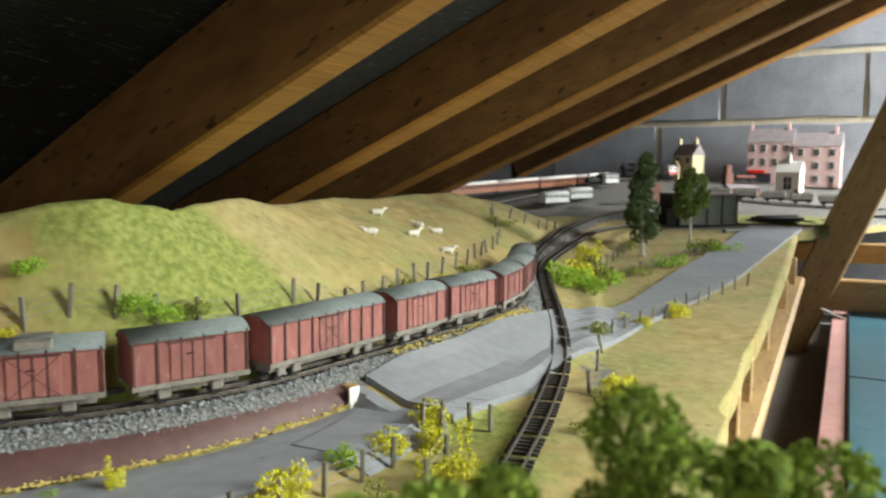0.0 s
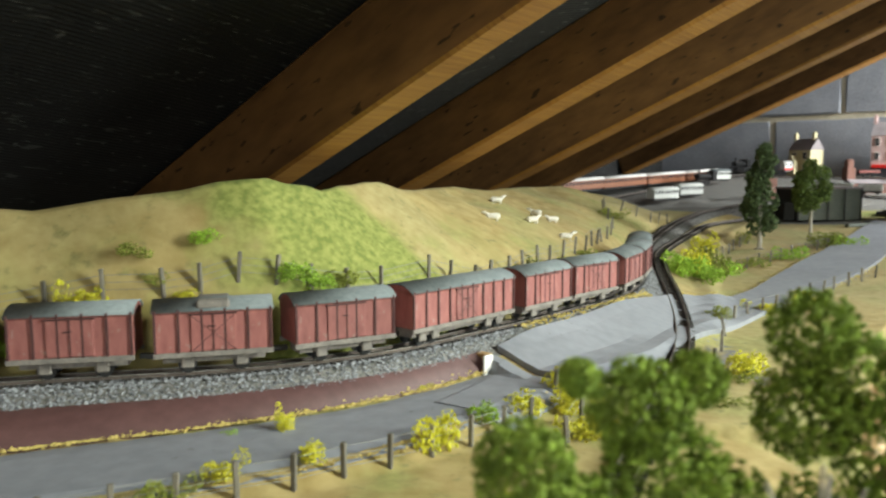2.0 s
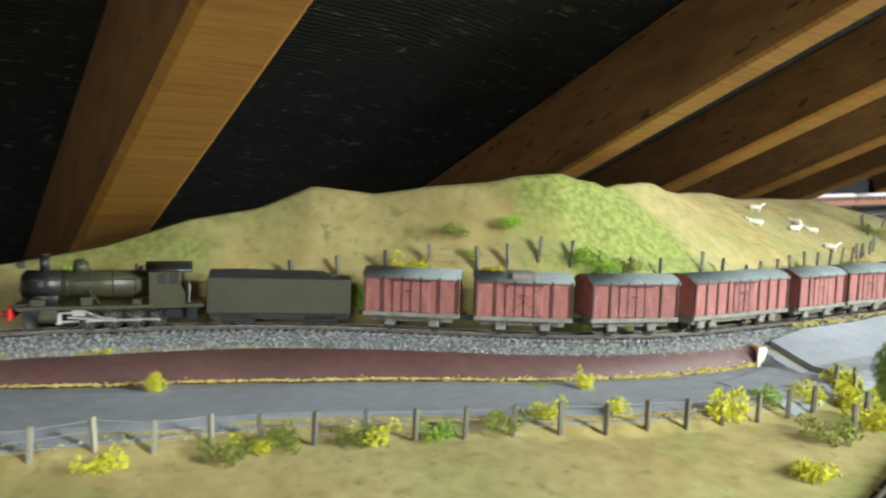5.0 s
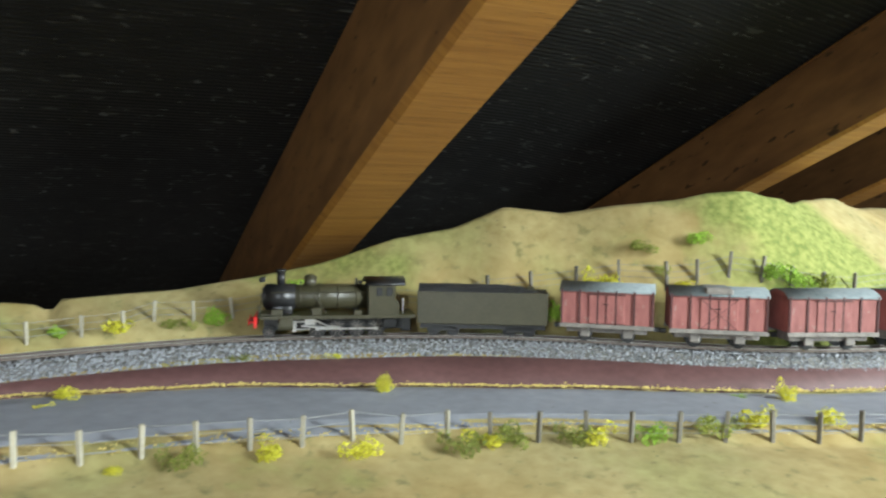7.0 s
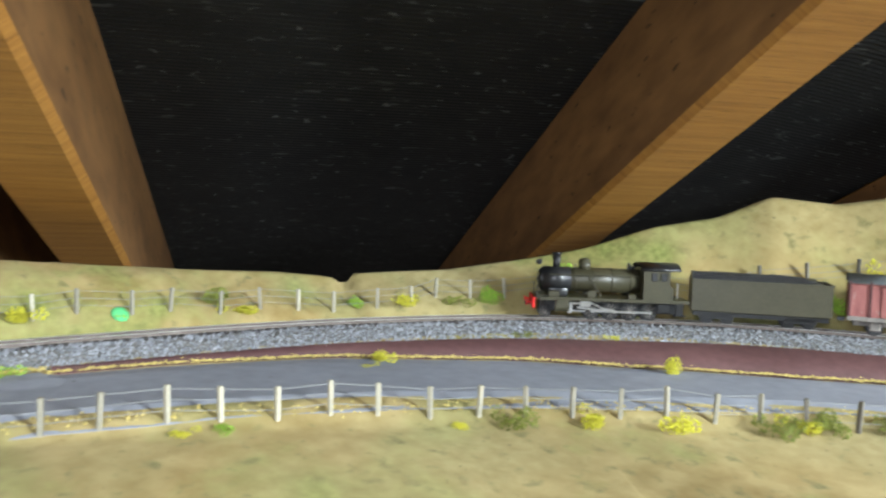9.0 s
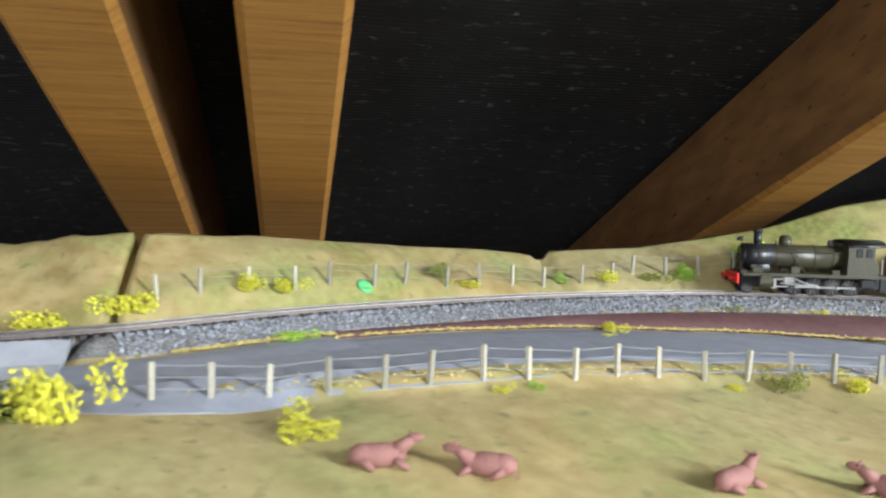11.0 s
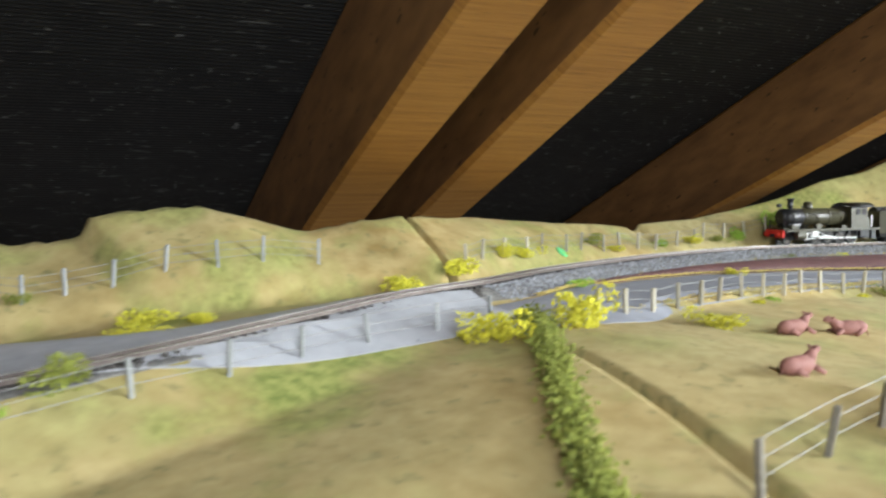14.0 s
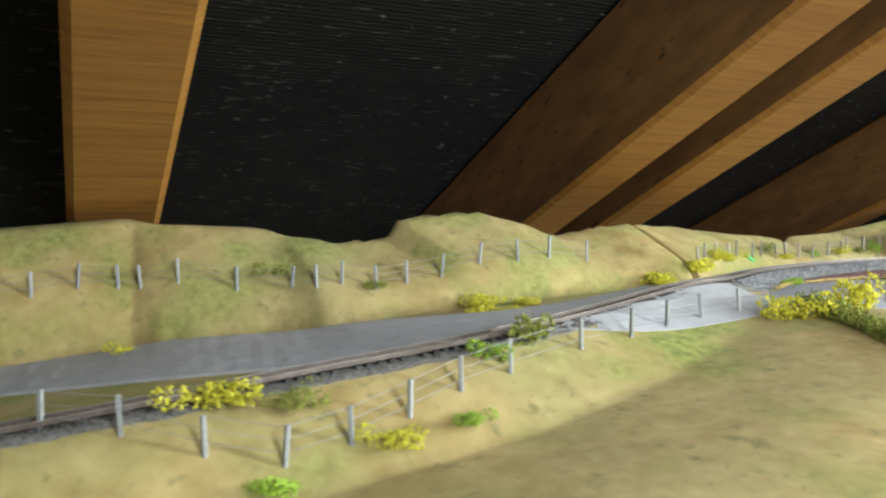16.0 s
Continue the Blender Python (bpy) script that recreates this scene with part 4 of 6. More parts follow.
POST_ROAD, POST_HILL, POST_FAR = post_mesh(0.0026, 0.0185, POST), post_mesh(0.0024, 0.0165, POST), post_mesh(0.0026, 0.019, POST_DARK)
POST_GREY = post_mesh(0.0021, 0.0175, random_tint(material("grey_post", (0.19, 0.20, 0.20), (0.31, 0.32, 0.31), 400, 0.9, 0.1), 0.25))
fence_rng = random.Random(11)


def fence(points, me, h, label, wires=(0.9, 0.6, 0.3), lean=3.0):
    """Posts with threads between them, as one thing."""
    pts = [Vector((x, y, ground_at(x, y))) for x, y in points]
    root = thing("fence", Matrix.Translation(pts[0]), label, "fence", "fences on the layout")
    inv = Matrix.Translation(-pts[0])
    for p in pts:
        share("post", me, root, inv @ Matrix.Translation(p) @ pose(0, 0, 0, fence_rng.gauss(0, lean), fence_rng.gauss(0, lean), fence_rng.uniform(0, 90)))
    for f in wires:
        vs, fs = [], []
        for q in pts:
            vs += [tuple(q - pts[0] + Vector((0, 0, h * f)) + Vector(o) * 0.00016) for o in ((1, 0, -1), (-1, 0, -1), (0, 0, 1))]
        for k in range(0, 3 * len(pts) - 3, 3):
            fs += [(k, k + 1, k + 4, k + 3), (k + 1, k + 2, k + 5, k + 4), (k + 2, k, k + 3, k + 5)]
        ob = new("wire", raw_mesh("wire", vs, fs, WIRE))
        ob.parent = root
    return root


def jit(a):
    return fence_rng.uniform(-a, a)


ROAD_POSTS = [(-0.578, -0.238), (-0.568, -0.214), (-0.557, -0.190), (-0.547, -0.163), (-0.538, -0.135), (-0.530, -0.111), (-0.519, -0.082), (-0.507, -0.059), (-0.495, -0.033), (-0.486, -0.005), (-0.473, 0.018),
              (-0.457, 0.043), (-0.443, 0.069), (-0.427, 0.092), (-0.410, 0.115), (-0.391, 0.137), (-0.373, 0.160), (-0.351, 0.178), (-0.333, 0.201)]
fence(ROAD_POSTS, POST_ROAD, 0.0185, "pale weathered post and wire fence beside the road", lean=1.5)
fence([(-0.311, 0.215), (-0.287, 0.231), (-0.263, 0.247), (-0.240, 0.262), (-0.216, 0.278), (-0.192, 0.293), (-0.168, 0.308), (-0.144, 0.322), (-0.123, 0.340), (-0.102, 0.357), (-0.082, 0.377), (-0.062, 0.397), (-0.044, 0.418), (-0.028, 0.440)], POST_FAR, 0.0185, "dark post and wire fence along the road", lean=2.0)
HILL_N_S, HILL_N = frac([6.2, 9, 12, 14, 15, 16, 18, 20, 22, 23]), [0.030, 0.032, 0.034, 0.036, 0.040, 0.044, 0.062, 0.074, 0.082, 0.085]
fence([tuple(map(float, plan(s + jit(0.003), 0.031 + jit(0.002)))) for s in np.arange(frac([6.3])[0], frac([10.3])[0], 0.030)] + [(-0.610, 0.202), (-0.592, 0.226), (-0.573, 0.250), (-0.553, 0.275), (-0.529, 0.295), (-0.504, 0.314)], POST_HILL, 0.0165, "weathered post fence at the foot of the hill", lean=3)
fence([(-0.475, 0.338), (-0.442, 0.360), (-0.408, 0.384), (-0.376, 0.402), (-0.343, 0.419), (-0.310, 0.432), (-0.273, 0.443), (-0.251, 0.452), (-0.229, 0.464), (-0.206, 0.475), (-0.185, 0.488), (-0.163, 0.506), (-0.143, 0.530), (-0.114, 0.580), (-0.098, 0.595), (-0.079, 0.615), (-0.067, 0.639), (-0.052, 0.668), (-0.040, 0.696), (-0.026, 0.724), (-0.014, 0.738), (0.0, 0.775), (0.014, 0.815)], POST_FAR, 0.0165, "dark post fence along the hillside above the line", lean=3)
fence([(0.028, 0.86), (0.040, 0.93), (0.050, 0.985), (0.060, 1.04), (0.072, 1.09), (0.082, 1.14), (0.090, 1.20), (0.088, 1.27), (0.085, 1.33)], POST_FAR, 0.022, "dark post fence beside the cutting", lean=5)
fence([(0.09, 1.36), (0.12, 1.38), (0.15, 1.40), (0.18, 1.43), (0.20, 1.47), (0.225, 1.52)], POST_FAR, 0.024, "dark post fence over the cutting", lean=6)
fence([tuple(map(float, plan(s + jit(0.003), float(np.interp(s, NB_S, NB)) + 0.022 + jit(0.003)))) for s in np.arange(0.05, frac([5.4])[0], 0.034)], POST_GREY, 0.0165, "leaning grey post fence behind the road", lean=4)
fence([(-0.860, -0.705), (-0.825, -0.691), (-0.792, -0.675), (-0.765, -0.656), (-0.750, -0.630), (-0.738, -0.602), (-0.728, -0.572), (-0.716, -0.542), (-0.698, -0.49), (-0.683, -0.448), (-0.672, -0.41), (-0.660, -0.37), (-0.644, -0.325), (-0.628, -0.29)], POST_GREY, 0.0185, "grey post and wire fence in front of the line", lean=3)
fence([(0.180, 0.790), (0.200, 0.815), (0.222, 0.840), (0.244, 0.868), (0.266, 0.897), (0.290, 0.930), (0.314, 0.962), (0.338, 0.992), (0.362, 1.022), (0.392, 1.052), (0.422, 1.085), (0.452, 1.115)], POST_FAR, 0.020, "dark post fence along the card road", lean=5)
fence([(0.170, 0.775), (0.155, 0.72), (0.138, 0.66), (0.118, 0.59)], POST_FAR, 0.024, "dark post fence beside the branch line", lean=4)
fence([(-0.012, 0.487), (0.003, 0.500), (0.020, 0.505), (0.034, 0.500)], POST_FAR, 0.024, "dark post fence at the crossing", lean=3)
fence([(-0.006, 0.405), (0.004, 0.445), (0.002, 0.490)], POST_FAR, 0.024, "short dark fence beside the branch line", lean=3)
fence([(0.24, 1.14), (0.262, 1.16), (0.29, 1.175), (0.315, 1.205), (0.342, 1.235), (0.365, 1.262), (0.395, 1.295), (0.425, 1.33), (0.455, 1.36), (0.48, 1.385)], POST_FAR, 0.020, "dark post fence round the tree field", lean=4)
fence([(0.24, 1.22), (0.262, 1.25), (0.280, 1.285), (0.298, 1.32), (0.315, 1.36), (0.335, 1.40), (0.36, 1.44)], POST_FAR, 0.020, "dark post fence beside the branch curve", lean=4)
fence([(-0.452, -0.44), (-0.436, -0.395), (-0.420, -0.355), (-0.402, -0.31), (-0.385, -0.275), (-0.362, -0.235), (-0.335, -0.195)], POST_FAR, 0.022, "dark post fence along the front of the field", lean=3)


# ---------------------------------------------------------------- trees
def tree(name, x, y, height, crown, mat, label, seed, trunk_r, leaves, leaf, clear, spread_xy, z=None):
    """A tapered trunk with limbs and a loose crown of small clumps."""
    r = np.random.default_rng(seed)
    root = thing(name, Matrix.Translation((x, y, ground_at(x, y) if z is None else z)), label, "tree")
    bm = B()
    top = height * 0.93
    cyl(bm, (0, 0, -0.002), (0, 0, height * 0.4), trunk_r, trunk_r * 0.7, 9)
    cyl(bm, (0, 0, height * 0.38), (trunk_r, 0, top), trunk_r * 0.7, trunk_r * 0.15, 8)
    ends = []
    for i in range(14):
        a = i * 2.4 + r.uniform(-0.3, 0.3)
        h0 = height * r.uniform(clear * 0.7, 0.75)
        reach = spread_xy * r.uniform(0.4, 0.8)
        e = (math.cos(a) * reach, math.sin(a) * reach, min(top, h0 + height * r.uniform(0.08, 0.25)))
        cyl(bm, (0, 0, h0), e, trunk_r * 0.4, trunk_r * 0.1, 6)
        ends.append(e)
    part("trunk", bm, BARK, root, "pale tapered trunk with thin limbs")
    bm = B()
    for a in range(5):
        cyl(bm, (0, 0, trunk_r), (math.cos(a * 1.26) * trunk_r * 2.6, math.sin(a * 1.26) * trunk_r * 2.6, -0.001), trunk_r * 0.45, trunk_r * 0.15, 6)
    part("root_flare", bm, BARK, root)
    vs, fs = [], []
    cs = [np.array(c) for c in crown(r, height, spread_xy, clear)]
    for i in range(leaves):
        c = cs[r.integers(len(cs))]
        d = r.normal(0, 1, 3)
        d /= np.linalg.norm(d)
        p = c[:3] + d * c[3] * r.uniform(0.35, 1.0) ** 0.5
        q = np.linalg.qr(r.normal(0, 1, (3, 3)))[0]
        sh = (octa * leaf * r.uniform(0.5, 1.4) * (1, 0.7, 0.35)) @ q + p
        b = len(vs)
        vs += [tuple(map(float, v)) for v in sh]
        fs += [(b + i_, b + j_, b + k_) for i_, j_, k_ in octf]
    ob = new("crown", raw_mesh("crown", vs, fs, mat))
    ob.parent = root
    return root


def column_crown(r, height, spread, clear):
    return [(r.normal(0, spread * 0.35), r.normal(0, spread * 0.35), height * (clear + (1 - clear) * u), spread * r.uniform(0.45, 0.7) * (1.0 - 0.35 * max(0, u - 0.6) / 0.4)) for u in np.linspace(0.02, 0.94, 22)]


def round_crown(r, height, spread, clear):
    out = []
    for i in range(20):
        u = r.uniform(0, 1)
        w = spread * (0.9 - 0.75 * abs(u - 0.45))
        a = r.uniform(0, 6.3)
        out.append((math.cos(a) * w * 0.6, math.sin(a) * w * 0.6, height * (clear + (0.95 - clear) * u), spread * r.uniform(0.28, 0.42)))
    return out


tree("tall_tree", 0.362, 1.372, 0.186, column_crown, LEAF, "tall dark columnar tree with a pale trunk", 4, 0.0042, 4200, 0.0034, 0.20, 0.030)
tree("round_tree", 0.496, 1.520, 0.150, round_crown, LEAF_MID, "round dark green tree with two pale stems", 8, 0.0036, 3200, 0.0036, 0.42, 0.044)


def clump_crown(r, height, spread, clear):
    """Uneven lobes, some of them far out."""
    return [(-0.055, 0.002, 0.104, 0.011), (-0.046, 0.006, 0.090, 0.013), (-0.030, 0.022, 0.112, 0.012), (-0.024, 0.020, 0.098, 0.014), (-0.044, 0.013, 0.121, 0.004), (-0.012, 0.026, 0.088, 0.013),
            (0.013, 0.041, 0.126, 0.011), (0.022, 0.038, 0.116, 0.012), (0.010, 0.036, 0.108, 0.012), (0.028, 0.034, 0.100, 0.013), (0.044, 0.041, 0.106, 0.012), (0.056, 0.045, 0.112, 0.012), (0.048, 0.032, 0.090, 0.014),
            (-0.042, 0.010, 0.072, 0.015), (-0.020, 0.017, 0.072, 0.016), (0.012, 0.028, 0.080, 0.016), (0.034, 0.032, 0.078, 0.015), (0.006, 0.030, 0.060, 0.018), (-0.016, 0.030, 0.117, 0.007), (0.036, 0.036, 0.120, 0.007)]


LEAF_BRIGHT = island_tint(material("fresh_green_flock", (0.11, 0.18, 0.014), (0.25, 0.33, 0.045), 90, 0.95, 0.2), 0.4)
tree("flock_tree", 0.030, 0.118, 0.115, clump_crown, LEAF_BRIGHT, "bushy bright green flock tree near the board edge", 15, 0.003, 22000, 0.0011, 0.45, 0.016, z=0.974)

# ---------------------------------------------------------------- animals on the fields
def four_legged(name, x, y, turn, size, mat, label, lying, group):
    """A plain toy animal: one mesh."""
    bm = B()
    z = 0.24 if lying else 0.40
    ball(bm, (0, 0, z), 0.33, 2, (1.75, 0.80, 0.80))
    ball(bm, (-0.30, 0, z + 0.02), 0.28, 2, (1.1, 0.85, 0.85))
    cyl(bm, (0.34, 0.02, z + 0.05), (0.68, 0.08, z + 0.30), 0.19, 0.10, 12)
    ball(bm, (0.76, 0.10, z + 0.31), 0.115, 2, (1.5, 0.85, 0.9))
    for sy in (-1, 1):
        cyl(bm, (0.68, 0.10 + 0.07 * sy, z + 0.36), (0.64, 0.10 + 0.17 * sy, z + 0.42), 0.045, 0.015, 6)
        for sx in (-0.34, 0.34):
            if lying:
                cyl(bm, (sx, 0.2 * sy, 0.2), (sx + 0.24, 0.30 * sy, 0.05), 0.09, 0.06, 7)
            else:
                cyl(bm, (sx, 0.14 * sy, 0.35), (sx, 0.14 * sy, 0.0), 0.09, 0.06, 7)
    cyl(bm, (-0.52, 0, z + 0.1), (-0.62, 0.05, z - 0.25), 0.035, 0.02, 6)
    bmesh.ops.scale(bm, vec=(size, size, size), verts=bm.verts)
    ob = mesh_object(name, bm, mat, True)
    ob.matrix_world = pose(x, y, ground_at(x, y) - 0.0005, 0, 0, turn)
    return tagged(ob, label, name, group)


for x, y, a in ((-0.470, -0.193, 55), (-0.442, -0.160, 215), (-0.379, -0.080, 80), (-0.455, -0.308, 60), (-0.335, -0.030, 190)):
    four_legged("toy_cow", x, y, a, 0.0195, COW, "pinkish brown plastic toy cow lying in the field", True, "cows in the field")
for x, y, a in ((-0.078, 0.905, 10), (-0.030, 0.935, 150), (-0.008, 0.985, 200), (-0.033, 0.865, 30), (-0.075, 0.790, 190), (0.006, 0.865, 0)):
    four_legged("toy_sheep", x, y, a, 0.0135, FLEECE, "white toy sheep grazing on the hillside", False, "sheep on the hill")
for x, y in ((-0.076, 0.622), (-0.063, 0.645)):
    four_legged("toy_lamb", x, y, 40, 0.008, FLEECE, "small white toy lamb beside the hill fence", False, "lambs by the fence")


# ---------------------------------------------------------------- the goods train
def rail_pose(s, n=0.0):
    """On the rails at station s, x ahead along falling stations (the way the train runs)."""
    x, y = plan(s, n)
    tx, ty = np.interp(s, S, TAN[:, 0]), np.interp(s, S, TAN[:, 1])
    x2, y2 = plan(s + 0.02, n)
    grade = math.atan2(float(rise(y2) - rise(y)), 0.02)
    return Matrix.Translation((float(x), float(y), RAIL_Z + float(rise(y)))) @ Matrix.Rotation(math.atan2(-float(ty), -float(tx)), 4, "Z") @ Matrix.Rotation(grade, 4, "Y")


def wheel(parent, x, y, r, mat=None, w=0.0016, spokes=True):
    bm = B()
    cyl(bm, (x, y - w / 2, r), (x, y + w / 2, r), r, None, 18)
    cyl(bm, (x, y - math.copysign(w * 0.2, y) * 3, r), (x, y - math.copysign(w * 0.2, y), r), r * 1.10, None, 18)
    ob = part("wheel", bm, mat or LOCO_BLACK, parent)
    if spokes:
        bm = B()
        o = math.copysign(w * 0.62, y)
        for k in range(10):
            a = k * math.pi / 5
            cyl(bm, (x, y + o, r), (x + math.cos(a) * r * 0.85, y + o, r + math.sin(a) * r * 0.85), r * 0.05, None, 5)
        cyl(bm, (x, y + o * 0.6, r), (x, y + o * 1.5, r), r * 0.2, None, 10)
        part("spokes", bm, WAGON_FRAME, ob)
    return ob


def locomotive(m):
    """An eight-coupled goods engine, front at x = 0, rear at x = -0.118."""
    L = thing("steam_locomotive", m, "olive black steam locomotive with a red buffer beam", "locomotive")
    # boiler
    bm = B()
    cyl(bm, (-0.010, 0, 0.0295), (-0.082, 0, 0.0295), 0.0093, None, 28)
    for x in (-0.032, -0.046, -0.060, -0.074):
        cyl(bm, (x, 0, 0.0295), (x - 0.0011, 0, 0.0295), 0.00955, None, 28)
    part("boiler", bm, LOCO, L, "olive black boiler with bands", True)
    bm = B()
    cyl(bm, (-0.0075, 0, 0.0295), (-0.029, 0, 0.0295), 0.0097, None, 28)
    cyl(bm, (-0.0058, 0, 0.0295), (-0.0077, 0, 0.0295), 0.0076, 0.0095, 28)
    box(bm, -0.027, -0.012, -0.0070, 0.0070, 0.0165, 0.024, 0.0006)
    sm = part("smokebox", bm, LOCO_BLACK, L, "satin black smokebox", True)
    bm = B()
    cyl(bm, (-0.0050, 0, 0.0295), (-0.0062, 0, 0.0295), 0.0068, None, 24)
    box(bm, -0.0052, -0.0044, -0.0055, 0.0055, 0.0312, 0.0320)
    box(bm, -0.0052, -0.0044, -0.0055, 0.0055, 0.0270, 0.0278)
    cyl(bm, (-0.0056, 0, 0.0295), (-0.0036, 0, 0.0295), 0.0009, None, 10)
    part("smokebox_door", bm, LOCO_BLACK, sm)
    bm = B()
    cyl(bm, (-0.0185, 0, 0.0375), (-0.0185, 0, 0.0485), 0.0028, 0.0032, 18)
    cyl(bm, (-0.0185, 0, 0.0485), (-0.0185, 0, 0.0502), 0.0040, 0.0037, 18)
    cyl(bm, (-0.0185, 0, 0.0368), (-0.0185, 0, 0.0390), 0.0046, 0.0029, 18)
    part("chimney", bm, LOCO_BLACK, L, "tall black chimney with a lipped cap", True)
    bm = B()
    cyl(bm, (-0.0400, 0, 0.0370), (-0.0400, 0, 0.0445), 0.0048, 0.0046, 20)
    ball(bm, (-0.0400, 0, 0.0440), 0.0046, 2, (1, 1, 0.55))
    part("dome", bm, LOCO, L, "round-topped dome", True)
    bm = B()
    cyl(bm, (-0.0330, 0, 0.038), (-0.0330, 0, 0.0415), 0.0006, None, 8)
    for y in (-0.0022, 0.0022):
        cyl(bm, (-0.0745, y, 0.038), (-0.0745, y, 0.0432), 0.0011, 0.0008, 10)
    box(bm, -0.0790, -0.0760, -0.0018, 0.0018, 0.0385, 0.0415, 0.0004)
    part("safety_valves", bm, LOCO_BLACK, L)
    bm = B()
    box(bm, -0.0070, -0.0035, -0.0018, 0.0018, 0.0405, 0.0445, 0.0005)
    cyl(bm, (-0.0034, 0, 0.0425), (-0.0026, 0, 0.0425), 0.0014, None, 12)
    part("headlamp", bm, LOCO_BLACK, L)
    # footplate
    bm = B()
    box(bm, -0.118, -0.002, -0.0148, 0.0148, 0.0156, 0.0168, 0.0003)
    for y in (-0.0148, 0.0148):
        box(bm, -0.118, -0.004, y - 0.0004, y + 0.0004, 0.0146, 0.0170)
    part("running_board", bm, LOCO, L)
    bm = box(B(), -0.0012, 0.0006, -0.0152, 0.0152, 0.0082, 0.0166, 0.0004)
    beam_ = part("buffer_beam", bm, RED, L, "bright red buffer beam")
    for y in (-0.0095, 0.0095):
        bm = B()
        cyl(bm, (0.0006, y, 0.0122), (0.0040, y, 0.0122), 0.0010, None, 10)
        cyl(bm, (0.0040, y, 0.0122), (0.0047, y, 0.0122), 0.0026, None, 14)
        part("buffer", bm, RED, beam_)
    bm = box(B(), 0.0005, 0.0052, -0.0014, 0.0014, 0.0090, 0.0122, 0.0004)
    part("coupler", bm, LOCO_BLACK, beam_)
    for y in (-0.0125, 0.0125):
        part("lamp_iron", cyl(B(), (-0.003, y, 0.0166), (-0.003, y, 0.0255), 0.00045, None, 6), LOCO_BLACK, L)
    bm = B()
    for i, (x0, x1) in enumerate(((-0.012, -0.004), (-0.016, -0.012))):
        box(bm, x0, x1, -0.0100, 0.0100, 0.0166, 0.0184 + 0.0016 * i, 0.0004)
    part("front_step", bm, LOCO, L)
    # cab
    bm = B()
    for y in (-0.0137, 0.0137):
        o = [(-0.0830, 0.0165), (-0.1060, 0.0165), (-0.1060, 0.0255), (-0.1030, 0.0290), (-0.1030, 0.0405), (-0.0830, 0.0405)]
        a = [(x, z) for x, z in o]
        prism(bm, a, y - 0.0004, y + 0.0004)
    box(bm, -0.0838, -0.0830, -0.0137, 0.0137, 0.0165, 0.0400)
    part("cab", bm, LOCO, L, "olive cab sides")
    for y in (-0.0143, 0.0143):
        for x in (-0.0910, -0.0985):
            bm = box(B(), x - 0.0022, x + 0.0022, y - 0.00025, y + 0.00025, 0.0312, 0.0375, 0.0006)
            part("cab_window", bm, SHED_DARK, L)
    arc = [(0.0158 * math.sin(a), 0.0395 + 0.0060 * math.cos(a) - 0.0010) for a in np.linspace(-1.35, 1.35, 13)]
    bm = B()
    prism(bm, [(x, z) for x, z in arc] + [(x * 0.96, z - 0.0010) for x, z in arc[::-1]], -0.0805, -0.1105)
    for v in bm.verts:
        v.co = Vector((v.co.y, v.co.x, v.co.z))
    bmesh.ops.recalc_face_normals(bm, faces=bm.faces)
    part("cab_roof", bm, LOCO_BLACK, L, "curved black cab roof", True)
    bm = B()
    for y in (-0.0140, 0.0140):
        cyl(bm, (-0.1085, y, 0.018), (-0.1085, y, 0.0300), 0.0004, None, 6)
    part("handrails", bm, STEEL, L)
    bm = B()
    for y in (-0.0100, 0.0100):
        cyl(bm, (-0.012, y, 0.0338), (-0.082, y, 0.0338), 0.00035, None, 6)
    cyl(bm, (-0.0410, -0.0090, 0.0340), (-0.0520, -0.0110, 0.0180), 0.0005, None, 6)
    cyl(bm, (-0.0410, 0.0090, 0.0340), (-0.0520, 0.0110, 0.0180), 0.0005, None, 6)
    part("boiler_pipes", bm, LOCO, L)
    for y in (-0.0112, 0.0112):
        for x0, x1, z1 in ((-0.0480, -0.0410, 0.0225), (-0.0200, -0.0115, 0.0215), (-0.0780, -0.0720, 0.0205)):
            part("tool_box", box(B(), x0, x1, y - 0.0018, y + 0.0018, 0.0168, z1, 0.0005), LOCO, L)
    # frames, cylinders, motion
    bm = box(B(), -0.116, -0.006, -0.0048, 0.0048, 0.0050, 0.0158)
    part("frames", bm, LOCO_BLACK, L)
    for y in (-0.0125, 0.0125):
        bm = B()
        cyl(bm, (-0.0170, y, 0.0098), (-0.0275, y, 0.0098), 0.0038, None, 18)
        box(bm, -0.0270, -0.0175, y - 0.0034, y + 0.0034, 0.0100, 0.0157, 0.0006)
        part("cylinder", bm, LOCO, L)
        bm = B()
        o = math.copysign(0.0012, y)
        box(bm, -0.0400, -0.0270, y - 0.0005, y + 0.0005, 0.0118, 0.0129)
        box(bm, -0.0400, -0.0270, y - 0.0005, y + 0.0005, 0.0062, 0.0071)
        box(bm, -0.0300, -0.0265, y - 0.0015, y + 0.0015, 0.0050, 0.0130, 0.0003)
        cyl(bm, (-0.0335, y + o, 0.0095), (-0.0620, y + o, 0.0072), 0.0008, None, 6)
        box(bm, -0.0880, -0.0440, y + o * 0.4 - 0.0004, y + o * 0.4 + 0.0004, 0.0062, 0.0074)
        cyl(bm, (-0.0400, y + o, 0.0150), (-0.0530, y + o, 0.0092), 0.0006, None, 6)
        cyl(bm, (-0.0530, y + o, 0.0092), (-0.0620, y + o, 0.0080), 0.0006, None, 6)
        box(bm, -0.0440, -0.0360, y - 0.0012, y + 0.0012, 0.0100, 0.0155, 0.0004)
